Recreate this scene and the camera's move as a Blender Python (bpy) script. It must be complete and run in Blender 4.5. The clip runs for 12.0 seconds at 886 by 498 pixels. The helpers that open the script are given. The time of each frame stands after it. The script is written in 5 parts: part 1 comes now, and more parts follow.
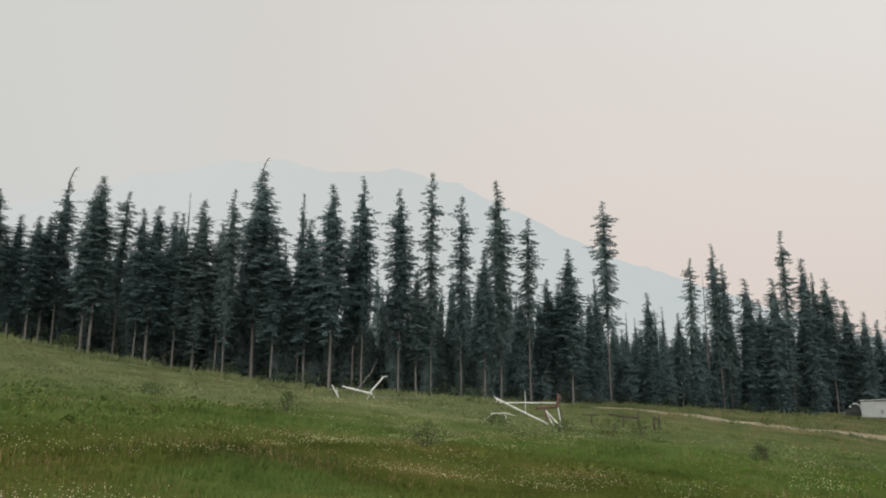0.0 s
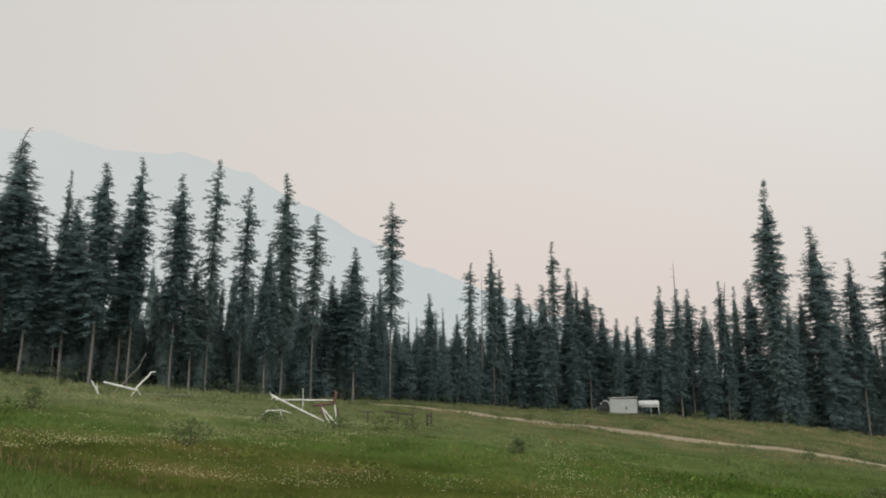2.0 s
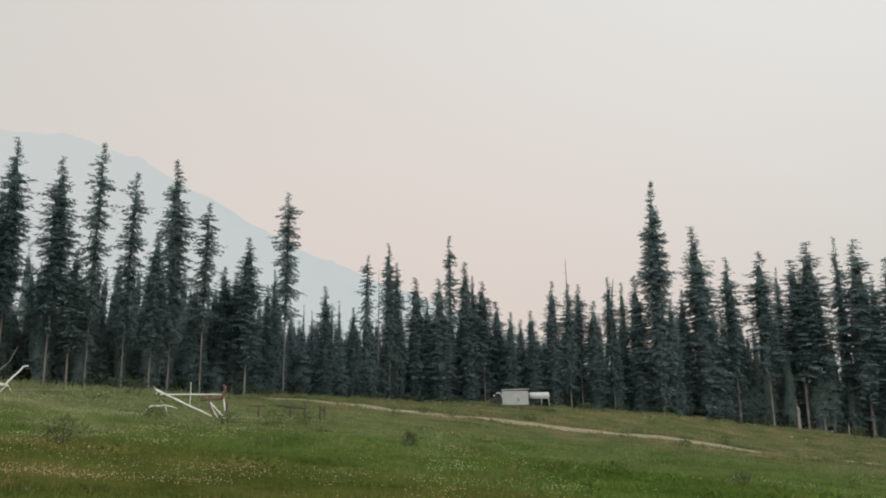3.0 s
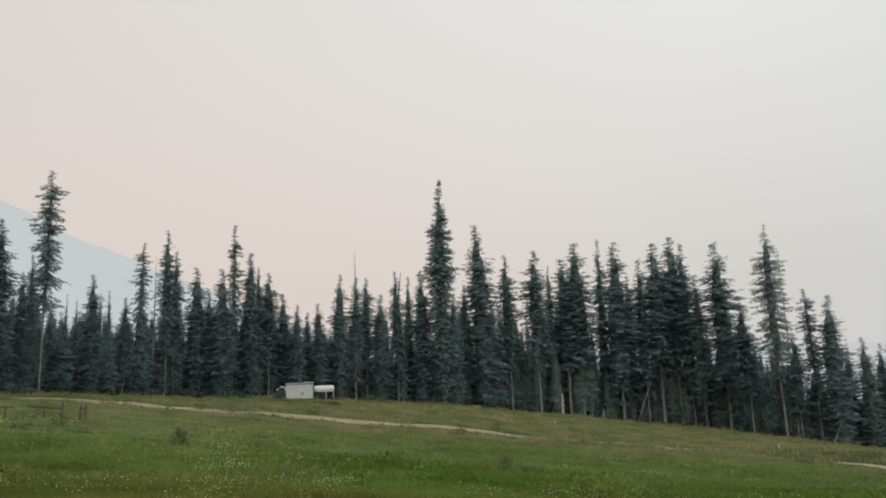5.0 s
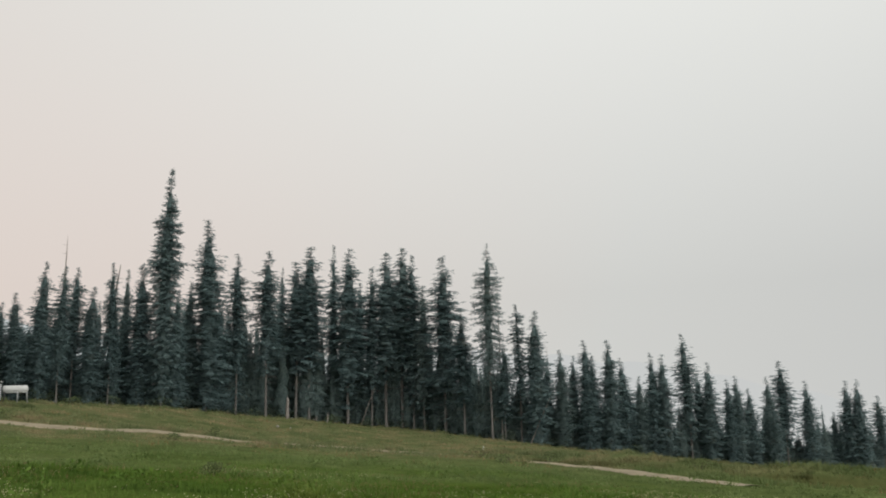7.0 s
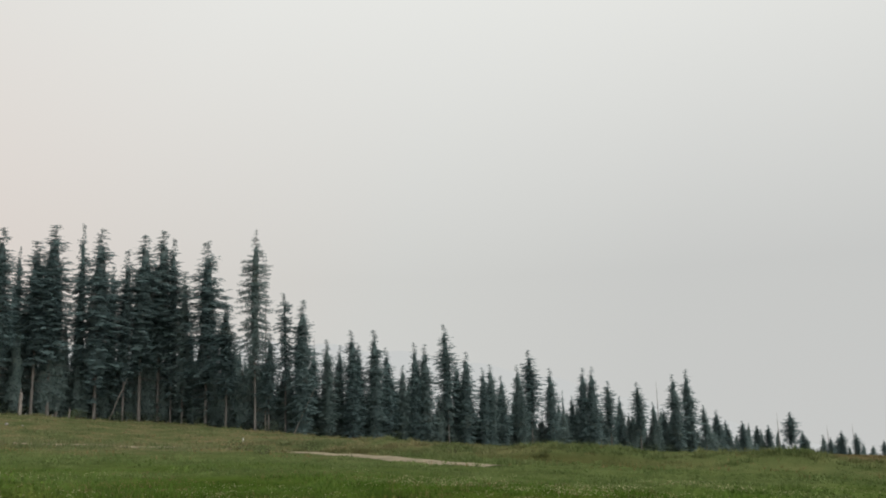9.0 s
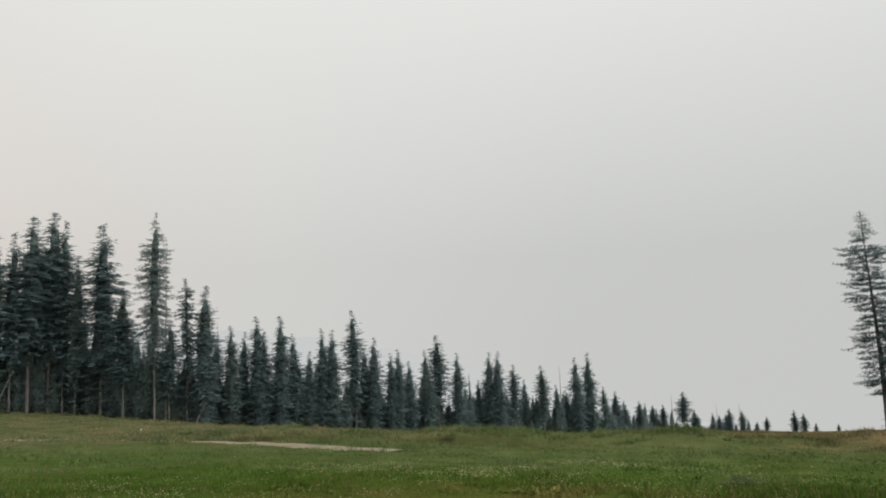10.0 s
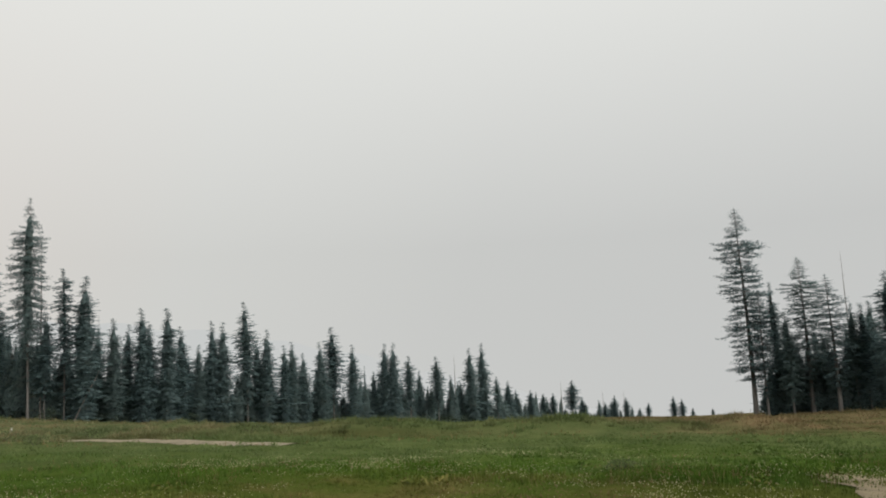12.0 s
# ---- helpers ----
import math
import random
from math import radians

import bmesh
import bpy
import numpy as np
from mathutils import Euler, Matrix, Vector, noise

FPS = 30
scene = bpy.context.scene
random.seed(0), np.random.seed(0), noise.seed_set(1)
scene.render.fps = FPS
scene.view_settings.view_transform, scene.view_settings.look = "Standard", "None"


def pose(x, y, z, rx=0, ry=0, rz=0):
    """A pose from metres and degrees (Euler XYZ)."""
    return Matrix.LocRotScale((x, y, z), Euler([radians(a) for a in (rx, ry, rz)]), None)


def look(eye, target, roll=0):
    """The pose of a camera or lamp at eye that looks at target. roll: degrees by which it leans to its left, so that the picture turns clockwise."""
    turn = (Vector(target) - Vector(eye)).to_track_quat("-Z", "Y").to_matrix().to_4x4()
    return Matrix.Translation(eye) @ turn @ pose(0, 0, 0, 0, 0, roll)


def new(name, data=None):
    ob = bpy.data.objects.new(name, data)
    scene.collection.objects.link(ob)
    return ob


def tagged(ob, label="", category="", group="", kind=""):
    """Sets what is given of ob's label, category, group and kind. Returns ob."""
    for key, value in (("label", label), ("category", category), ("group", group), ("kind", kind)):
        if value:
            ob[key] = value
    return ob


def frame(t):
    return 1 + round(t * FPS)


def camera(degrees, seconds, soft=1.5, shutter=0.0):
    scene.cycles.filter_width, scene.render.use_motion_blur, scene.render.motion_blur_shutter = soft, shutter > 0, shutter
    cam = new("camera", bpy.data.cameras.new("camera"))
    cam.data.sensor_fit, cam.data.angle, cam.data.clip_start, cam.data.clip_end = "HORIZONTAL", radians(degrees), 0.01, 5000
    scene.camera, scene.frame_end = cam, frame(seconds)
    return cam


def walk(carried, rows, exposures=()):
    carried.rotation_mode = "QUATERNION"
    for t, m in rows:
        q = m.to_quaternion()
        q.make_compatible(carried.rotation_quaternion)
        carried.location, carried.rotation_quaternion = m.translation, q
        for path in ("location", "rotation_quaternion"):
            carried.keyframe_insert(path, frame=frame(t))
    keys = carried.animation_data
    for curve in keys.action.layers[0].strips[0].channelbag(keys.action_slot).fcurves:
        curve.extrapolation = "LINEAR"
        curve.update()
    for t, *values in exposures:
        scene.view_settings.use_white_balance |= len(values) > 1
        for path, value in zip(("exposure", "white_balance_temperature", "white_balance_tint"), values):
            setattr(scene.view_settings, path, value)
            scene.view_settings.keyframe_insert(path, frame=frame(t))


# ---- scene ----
# A handheld turn on the spot: the eye swings round the walker at arm's length.
cam = camera(61.1, 12.0, soft=1.85)
EYE, ARM = 1.75, 1.0
TURNS = [
    (0.0, 0.0, 12.6, -0.07), (0.5, -4.39, 12.77, -0.19), (1.0, -8.67, 12.86, -0.25), (1.5, -12.49, 12.68, -0.15),
    (2.0, -16.19, 12.37, 0.19), (2.5, -20.29, 12.04, 0.45), (4.5, -35.32, 11.11, 1.95), (5.0, -40.13, 10.86, 2.13),
    (5.5, -45.17, 10.88, 2.15), (6.0, -51.21, 10.88, 1.92), (6.5, -56.75, 10.57, 1.79), (7.0, -60.16, 10.52, 1.43),
    (9.0, -77.54, 9.21, 2.04), (9.5, -81.59, 8.46, 2.38), (10.0, -84.47, 7.83, 2.66), (10.5, -86.54, 7.65, 2.71),
    (11.0, -88.43, 7.51, 2.71), (11.5, -90.33, 7.21, 2.94), (12.0, -92.32, 6.8, 3.09),
]
walk(cam, [
    (t, pose(-ARM * math.sin(radians(yaw)), ARM * math.cos(radians(yaw)), EYE, 0, 0, yaw) @ pose(0, 0, 0, 90 + pitch) @ pose(0, 0, 0, 0, 0, -roll))
    for t, yaw, pitch, roll in TURNS
])

# ---- world and sun ----
world = bpy.data.worlds.new("smoky_sky")
scene.world = world
world.use_nodes = True
wn, wl = world.node_tree.nodes, world.node_tree.links
wn.clear()
w_out, w_bg = wn.new("ShaderNodeOutputWorld"), wn.new("ShaderNodeBackground")
sky = wn.new("ShaderNodeTexSky")
sky.sky_type, sky.sun_disc = "NISHITA", False
sky.sun_elevation, sky.sun_rotation = radians(17), radians(210)
sky.air_density, sky.dust_density, sky.ozone_density = 1.0, 6.0, 1.0
w_dim = wn.new("ShaderNodeVectorMath")
w_dim.operation = "SCALE"
w_dim.inputs["Scale"].default_value = 0.06
wl.new(sky.outputs["Color"], w_dim.inputs[0])
w_co = wn.new("ShaderNodeTexCoord")
w_dot = wn.new("ShaderNodeVectorMath")
w_dot.operation = "DOT_PRODUCT"
w_dot.inputs[1].default_value = Vector((0.382, 0.859, 0.342)).normalized()
wl.new(w_co.outputs["Generated"], w_dot.inputs[0])
w_ramp = wn.new("ShaderNodeValToRGB")
ramp_stops = [(0.0, (0.585, 0.593, 0.583)), (0.35, (0.597, 0.604, 0.590)), (0.65, (0.645, 0.648, 0.625)), (0.85, (0.69, 0.65, 0.61)), (1.0, (0.755, 0.655, 0.60))]
w_ramp.color_ramp.elements[0].position, w_ramp.color_ramp.elements[1].position = 0.0, 1.0
for at_, c_ in ramp_stops[1:-1]:
    w_ramp.color_ramp.elements.new(at_)
for e_, (at_, c_) in zip(w_ramp.color_ramp.elements, ramp_stops):
    e_.position, e_.color = at_, (*c_, 1)
wl.new(w_dot.outputs["Value"], w_ramp.inputs["Fac"])
# the smoke thickens to a paler grey overhead
w_sep = wn.new("ShaderNodeSeparateXYZ")
wl.new(w_co.outputs["Generated"], w_sep.inputs[0])
w_up = wn.new("ShaderNodeMapRange")
w_up.inputs["From Min"].default_value, w_up.inputs["From Max"].default_value = 0.12, 0.5
w_up.inputs["To Min"].default_value, w_up.inputs["To Max"].default_value = 0.0, 1.0
wl.new(w_sep.outputs["Z"], w_up.inputs["Value"])
w_top = wn.new("ShaderNodeMix")
w_top.data_type = "RGBA"
w_share = wn.new("ShaderNodeMath")
w_share.operation = "MULTIPLY"
w_east = wn.new("ShaderNodeMapRange")
w_east.inputs["From Min"].default_value, w_east.inputs["From Max"].default_value = -0.3, 0.8
wl.new(w_sep.outputs["X"], w_east.inputs["Value"])
w_part = wn.new("ShaderNodeMapRange")
w_part.inputs["To Min"].default_value, w_part.inputs["To Max"].default_value = 0.3, 1.0
wl.new(w_east.outputs["Result"], w_part.inputs["Value"])
wl.new(w_part.outputs["Result"], w_share.inputs[1])
w_high = wn.new("ShaderNodeMix")
w_high.data_type = "RGBA"
w_high.inputs["A"].default_value, w_high.inputs["B"].default_value = (0.69, 0.685, 0.655, 1), (0.835, 0.84, 0.81, 1)
wl.new(w_east.outputs["Result"], w_high.inputs["Factor"])
wl.new(w_high.outputs["Result"], w_top.inputs["B"])
wl.new(w_up.outputs["Result"], w_share.inputs[0])
wl.new(w_share.outputs["Value"], w_top.inputs["Factor"])
wl.new(w_ramp.outputs["Color"], w_top.inputs["A"])
w_mix = wn.new("ShaderNodeMix")
w_mix.data_type = "RGBA"
w_mix.inputs["Factor"].default_value = 0.96
wl.new(w_dim.outputs["Vector"], w_mix.inputs["A"])
wl.new(w_top.outputs["Result"], w_mix.inputs["B"])
wl.new(w_mix.outputs["Result"], w_bg.inputs["Color"])
w_bg.inputs["Strength"].default_value = 1.0
wl.new(w_bg.outputs["Background"], w_out.inputs["Surface"])

sun_data = bpy.data.lights.new("sun", "SUN")
sun_data.energy, sun_data.angle, sun_data.color = 4.4, radians(130), (1.0, 0.94, 0.88)
sun = new("sun", sun_data)
sun.matrix_world = look((-100, -172, 62), (0, 0, 0))
tagged(sun, kind="structure")


# ---- materials ----
def material(name, rough=0.9):
    m = bpy.data.materials.new(name)
    m.use_nodes = True
    nodes, links = m.node_tree.nodes, m.node_tree.links
    b = nodes["Principled BSDF"]
    b.inputs["Roughness"].default_value = rough
    b.inputs["Specular IOR Level"].default_value = 0.25
    return m, nodes, links, b


def ramp(nodes, links, source, stops):
    r = nodes.new("ShaderNodeValToRGB")
    els = r.color_ramp.elements
    els[0].position, els[1].position = stops[0][0], stops[-1][0]
    for p, c in stops[1:-1]:
        els.new(p)
    for el, (p, c) in zip(els, stops):
        el.position, el.color = p, (*c, 1)
    links.new(source, r.inputs["Fac"])
    return r.outputs["Color"]


def noise_tex(nodes, links, scale, detail=4, stretch=None, rough=0.6):
    co = nodes.new("ShaderNodeTexCoord")
    n = nodes.new("ShaderNodeTexNoise")
    n.inputs["Scale"].default_value, n.inputs["Detail"].default_value, n.inputs["Roughness"].default_value = scale, detail, rough
    if stretch:
        mp = nodes.new("ShaderNodeMapping")
        mp.inputs["Scale"].default_value = stretch
        links.new(co.outputs["Object"], mp.inputs["Vector"])
        links.new(mp.outputs["Vector"], n.inputs["Vector"])
    else:
        links.new(co.outputs["Object"], n.inputs["Vector"])
    return n.outputs["Fac"]


def blend(nodes, links, factor, a, b, kind="MIX"):
    x = nodes.new("ShaderNodeMix")
    x.data_type, x.blend_type = "RGBA", kind
    for key, value in (("Factor", factor), ("A", a), ("B", b)):
        if isinstance(value, (int, float)):
            x.inputs[key].default_value = value
        elif isinstance(value, tuple):
            x.inputs[key].default_value = (*value, 1)
        else:
            links.new(value, x.inputs[key])
    return x.outputs["Result"]


def bump(nodes, links, b, height, strength, distance):
    n = nodes.new("ShaderNodeBump")
    n.inputs["Strength"].default_value, n.inputs["Distance"].default_value = strength, distance
    links.new(height, n.inputs["Height"])
    links.new(n.outputs["Normal"], b.inputs["Normal"])


def plain(name, colour, rough=0.7, grain=6.0, vary=0.25, metal=0.0, relief=0.02):
    m, nodes, links, b = material(name, rough)
    f = noise_tex(nodes, links, grain, 6)
    dark = tuple(c * (1 - vary) for c in colour)
    light = tuple(min(c * (1 + vary), 0.95) for c in colour)
    links.new(ramp(nodes, links, f, [(0.3, dark), (0.7, light)]), b.inputs["Base Color"])
    b.inputs["Metallic"].default_value = metal
    if relief:
        bump(nodes, links, b, f, 0.5, relief)
    return m


def meadow_colour(nodes, links, lift=1.0):
    """Olive flowering growth near by, lush green beyond it, sage herbs greyed by painted haze up the slope and coarse
    brown-olive grass on the strip before the woods.
    """
    def c(r, g, bl):
        return (r * lift, g * lift, bl * lift)

    def span(source, lo, hi, most=1.0):
        r = nodes.new("ShaderNodeMapRange")
        r.interpolation_type = "SMOOTHSTEP"
        r.inputs["From Min"].default_value, r.inputs["From Max"].default_value, r.inputs["To Max"].default_value = lo, hi, most
        links.new(source, r.inputs["Value"])
        return r.outputs["Result"]

    def maths(kind, p, q):
        n = nodes.new("ShaderNodeMath")
        n.operation = kind
        for i, v in enumerate((p, q)):
            if isinstance(v, (int, float)):
                n.inputs[i].default_value = v
            else:
                links.new(v, n.inputs[i])
        return n.outputs["Value"]

    co = nodes.new("ShaderNodeTexCoord")
    sep = nodes.new("ShaderNodeSeparateXYZ")
    links.new(co.outputs["Object"], sep.inputs[0])
    reach = nodes.new("ShaderNodeVectorMath")
    reach.operation = "LENGTH"
    links.new(co.outputs["Object"], reach.inputs[0])
    reach = reach.outputs["Value"]
    big = noise_tex(nodes, links, 0.085, 5)
    mid = noise_tex(nodes, links, 0.55, 5)
    spots = noise_tex(nodes, links, 0.17, 4)
    tufts = noise_tex(nodes, links, 0.30, 4)
    # wavering distance, so that no zone ends on a circle
    far = maths("ADD", reach, maths("MULTIPLY", maths("SUBTRACT", spots, 0.5), 34.0))
    east = span(sep.outputs["X"], -4.0, 26.0)
    lush = ramp(nodes, links, mid, [(0.3, c(0.034, 0.071, 0.008)), (0.5, c(0.045, 0.090, 0.011)), (0.7, c(0.060, 0.112, 0.016))])
    upper = ramp(nodes, links, mid, [(0.3, c(0.057, 0.092, 0.022)), (0.5, c(0.073, 0.114, 0.028)), (0.7, c(0.094, 0.139, 0.040))])
    olive = ramp(nodes, links, tufts, [(0.28, c(0.032, 0.040, 0.008)), (0.45, c(0.054, 0.069, 0.013)), (0.56, c(0.072, 0.085, 0.018)), (0.68, c(0.108, 0.094, 0.033))])
    hazed_sage = ramp(nodes, links, mid, [(0.3, c(0.100, 0.122, 0.060)), (0.55, c(0.140, 0.162, 0.084)), (0.75, c(0.205, 0.220, 0.126))])
    coarse = ramp(nodes, links, tufts, [(0.3, c(0.074, 0.098, 0.045)), (0.47, c(0.106, 0.125, 0.060)), (0.6, c(0.146, 0.128, 0.074)), (0.72, c(0.172, 0.138, 0.088))])
    # lush colour lightened where the meadow falls to the valley
    lush = blend(nodes, links, 1.0, lush, ramp(nodes, links, span(sep.outputs["Y"], 16.0, -12.0), [(0.0, (1, 1, 1)), (1.0, (1.16, 1.14, 1.14))]), "MULTIPLY")
    mixed = blend(nodes, links, east, upper, lush)
    # the flowering zone about the walker, its rim broken by green
    mixed = blend(nodes, links, maths("MULTIPLY", span(far, 29.0, 18.0, 0.9), span(big, 0.40, 0.52)), mixed, olive)
    # sage herbs past it up the slope, distance haze greying put into their colour
    mixed = blend(nodes, links, maths("MULTIPLY", span(far, 24.0, 42.0, 0.85), maths("SUBTRACT", 1.0, maths("MULTIPLY", east, 0.45))), mixed, hazed_sage)
    # pale clover
    pale = maths("MULTIPLY", span(spots, 0.56, 0.66, 0.6), maths("SUBTRACT", 1.0, east))
    mixed = blend(nodes, links, maths("MULTIPLY", pale, span(reach, 18.0, 26.0)), mixed, c(0.17, 0.19, 0.09))
    # brown-olive strip before the woods
    mixed = blend(nodes, links, maths("MULTIPLY", span(far, 46.0, 60.0, 0.85), maths("MULTIPLY", east, maths("ADD", 0.35, span(sep.outputs["Y"], 0.0, 30.0, 0.65)))), mixed, coarse)
    # rusty dry grass over the southern crest
    south = maths("MULTIPLY", span(sep.outputs["Y"], -14.0, -26.0), span(far, 46.0, 64.0, 0.85))
    mixed = blend(nodes, links, south, mixed, ramp(nodes, links, tufts, [(0.3, c(0.115, 0.104, 0.048)), (0.65, c(0.195, 0.138, 0.082))]))
    # dark brown-green band along the near foot of the far bank
    bank_foot = maths("MULTIPLY", span(sep.outputs["X"], 53.0, 55.5), span(sep.outputs["X"], 60.5, 58.0))
    bank_foot = maths("MULTIPLY", bank_foot, maths("MULTIPLY", span(sep.outputs["Y"], 34.0, 26.0), span(sep.outputs["Y"], -8.0, 6.0)))
    mixed = blend(nodes, links, maths("MULTIPLY", bank_foot, 0.75), mixed, c(0.052, 0.054, 0.020))
    mixed = blend(nodes, links, 1.0, mixed, ramp(nodes, links, tufts, [(0.3, (0.74, 0.77, 0.72)), (0.5, (1, 1, 1)), (0.7, (1.16, 1.12, 1.1))]), "MULTIPLY")
    hollow = ramp(nodes, links, spots, [(0.26, (0.62, 0.68, 0.62)), (0.44, (1, 1, 1))])
    return blend(nodes, links, 1.0, mixed, hollow, "MULTIPLY")


M = {}
m, nodes, links, b = material("meadow_ground", 1.0)
soil = meadow_colour(nodes, links, 0.8)
grit = noise_tex(nodes, links, 5.0, 5)
links.new(blend(nodes, links, 0.22, soil, ramp(nodes, links, grit, [(0.3, (0.035, 0.04, 0.012)), (0.7, (0.14, 0.15, 0.05))])), b.inputs["Base Color"])
bump(nodes, links, b, grit, 0.8, 0.12)
b.inputs["Specular IOR Level"].default_value = 0.0
M["ground"] = m

m, nodes, links, b = material("grass_blades", 0.85)
isle = nodes.new("ShaderNodeNewGeometry").outputs["Random Per Island"]
tint = ramp(nodes, links, isle, [(0.0, (0.9, 0.91, 0.88)), (0.7, (1.0, 1.0, 1.0)), (1.0, (1.14, 1.1, 1.0))])
links.new(blend(nodes, links, 1.0, meadow_colour(nodes, links, 1.15), tint, "MULTIPLY"), b.inputs["Base Color"])
b.inputs["Specular IOR Level"].default_value = 0.1
M["grass"] = m

m, nodes, links, b = material("dry_stalks", 0.9)
isle = nodes.new("ShaderNodeNewGeometry").outputs["Random Per Island"]
links.new(ramp(nodes, links, isle, [(0.0, (0.10, 0.085, 0.032)), (0.5, (0.15, 0.12, 0.05)), (0.85, (0.19, 0.13, 0.07)), (1.0, (0.24, 0.21, 0.11))]), b.inputs["Base Color"])
b.inputs["Specular IOR Level"].default_value = 0.1
M["straw"] = m

M["road"] = plain("dirt_track", (0.215, 0.185, 0.128), 1.0, 1.2, 0.25, relief=0.05)
M["soil"] = plain("trodden_soil", (0.17, 0.14, 0.085), 1.0, 2.0, 0.25, relief=0.03)
M["petals"] = plain("pale_petals", (0.45, 0.42, 0.25), 0.9, 2.0, 0.3, relief=0)
M["golden"] = plain("pale_yellow_blooms", (0.36, 0.36, 0.19), 0.9, 2.0, 0.25, relief=0)
M["stalks"] = plain("brown_seed_heads", (0.15, 0.10, 0.052), 0.95, 2.0, 0.35, relief=0)


def foliage(name, low, high, warm, sheen=0.0):
    """Thin leaf sprays that reflect and let light through."""
    fm, fnodes, flinks, fb = material(name, 0.9)
    own = fnodes.new("ShaderNodeObjectInfo").outputs["Random"]
    leaf = fnodes.new("ShaderNodeNewGeometry").outputs["Random Per Island"]
    base = ramp(fnodes, flinks, leaf, [(0.0, low), (0.7, high), (0.96, high), (1.0, warm)])
    shade = ramp(fnodes, flinks, own, [(0.0, (0.85, 0.88, 0.89)), (0.5, (1, 1, 1)), (1.0, (1.15, 1.1, 1.05))])
    tone = blend(fnodes, flinks, 1.0, base, shade, "MULTIPLY")
    clumps = noise_tex(fnodes, flinks, 3.5, 5)
    tone = blend(fnodes, flinks, 1.0, tone, ramp(fnodes, flinks, clumps, [(0.32, (0.62, 0.66, 0.66)), (0.5, (1, 1, 1)), (0.7, (1.3, 1.28, 1.25))]), "MULTIPLY")
    bump(fnodes, flinks, fb, clumps, 0.6, 0.25)
    flinks.new(tone, fb.inputs["Base Color"])
    fb.inputs["Specular IOR Level"].default_value = 0.15
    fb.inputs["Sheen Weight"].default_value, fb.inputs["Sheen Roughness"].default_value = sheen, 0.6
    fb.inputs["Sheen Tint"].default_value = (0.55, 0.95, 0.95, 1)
    thin = fnodes.new("ShaderNodeBsdfTranslucent")
    flinks.new(tone, thin.inputs["Color"])
    both = fnodes.new("ShaderNodeMixShader")
    both.inputs["Fac"].default_value = 0.5
    flinks.new(fb.outputs["BSDF"], both.inputs[1])
    flinks.new(thin.outputs["BSDF"], both.inputs[2])
    # light slips between the needles
    loose = fnodes.new("ShaderNodeMixShader")
    loose.inputs["Fac"].default_value = 0.33
    flinks.new(both.outputs["Shader"], loose.inputs[1])
    flinks.new(fnodes.new("ShaderNodeBsdfTransparent").outputs["BSDF"], loose.inputs[2])
    flinks.new(loose.outputs["Shader"], fnodes["Material Output"].inputs["Surface"])
    return fm


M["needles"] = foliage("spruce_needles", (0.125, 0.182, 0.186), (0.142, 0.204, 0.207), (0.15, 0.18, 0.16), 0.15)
M["shrub"] = foliage("willow_leaves", (0.11, 0.15, 0.06), (0.155, 0.2, 0.085), (0.19, 0.215, 0.11))
M["undergrowth"] = foliage("undergrowth_leaves", (0.065, 0.095, 0.062), (0.1, 0.135, 0.09), (0.12, 0.14, 0.1))
m, nodes, links, b = material("conifer_bark", 0.95)
f = noise_tex(nodes, links, 3.0, 6, (1, 1, 0.15))
g = noise_tex(nodes, links, 0.5, 3)
bark = ramp(nodes, links, f, [(0.3, (0.085, 0.083, 0.08)), (0.6, (0.15, 0.146, 0.138)), (0.8, (0.24, 0.232, 0.22))])
links.new(blend(nodes, links, ramp(nodes, links, g, [(0.45, (0, 0, 0)), (0.75, (0.6, 0.6, 0.6))]), bark, (0.15, 0.115, 0.095)), b.inputs["Base Color"])
bump(nodes, links, b, f, 0.7, 0.03)
M["bark"] = m
M["dead"] = plain("grey_dead_wood", (0.2, 0.185, 0.17), 0.95, 4.0, 0.3)
M["rock"] = plain("grey_field_stone", (0.22, 0.215, 0.2), 0.9, 4.0, 0.25)
M["log"] = plain("bleached_log", (0.50, 0.51, 0.49), 0.85, 3.0, 0.25)
M["rust_wood"] = plain("red_brown_rotten_wood", (0.12, 0.072, 0.062), 0.95, 5.0, 0.35)
M["post"] = plain("weathered_brown_post", (0.05, 0.038, 0.034), 0.95, 5.0, 0.3)

# far slopes, all but lost in smoke: the haze is put into their glow
m, nodes, links, b = material("haze_painted_mountain", 1.0)
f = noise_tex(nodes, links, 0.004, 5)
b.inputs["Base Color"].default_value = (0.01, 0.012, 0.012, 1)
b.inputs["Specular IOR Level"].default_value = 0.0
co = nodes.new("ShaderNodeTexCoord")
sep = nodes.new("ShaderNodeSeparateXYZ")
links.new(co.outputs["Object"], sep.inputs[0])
# the painted haze pales towards the west
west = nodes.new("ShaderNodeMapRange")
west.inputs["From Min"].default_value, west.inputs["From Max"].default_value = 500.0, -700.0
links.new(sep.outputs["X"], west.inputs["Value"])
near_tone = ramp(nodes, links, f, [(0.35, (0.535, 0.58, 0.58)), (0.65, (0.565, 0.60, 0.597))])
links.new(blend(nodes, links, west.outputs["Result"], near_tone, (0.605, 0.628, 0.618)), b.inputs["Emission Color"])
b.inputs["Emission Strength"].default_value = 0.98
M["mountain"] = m


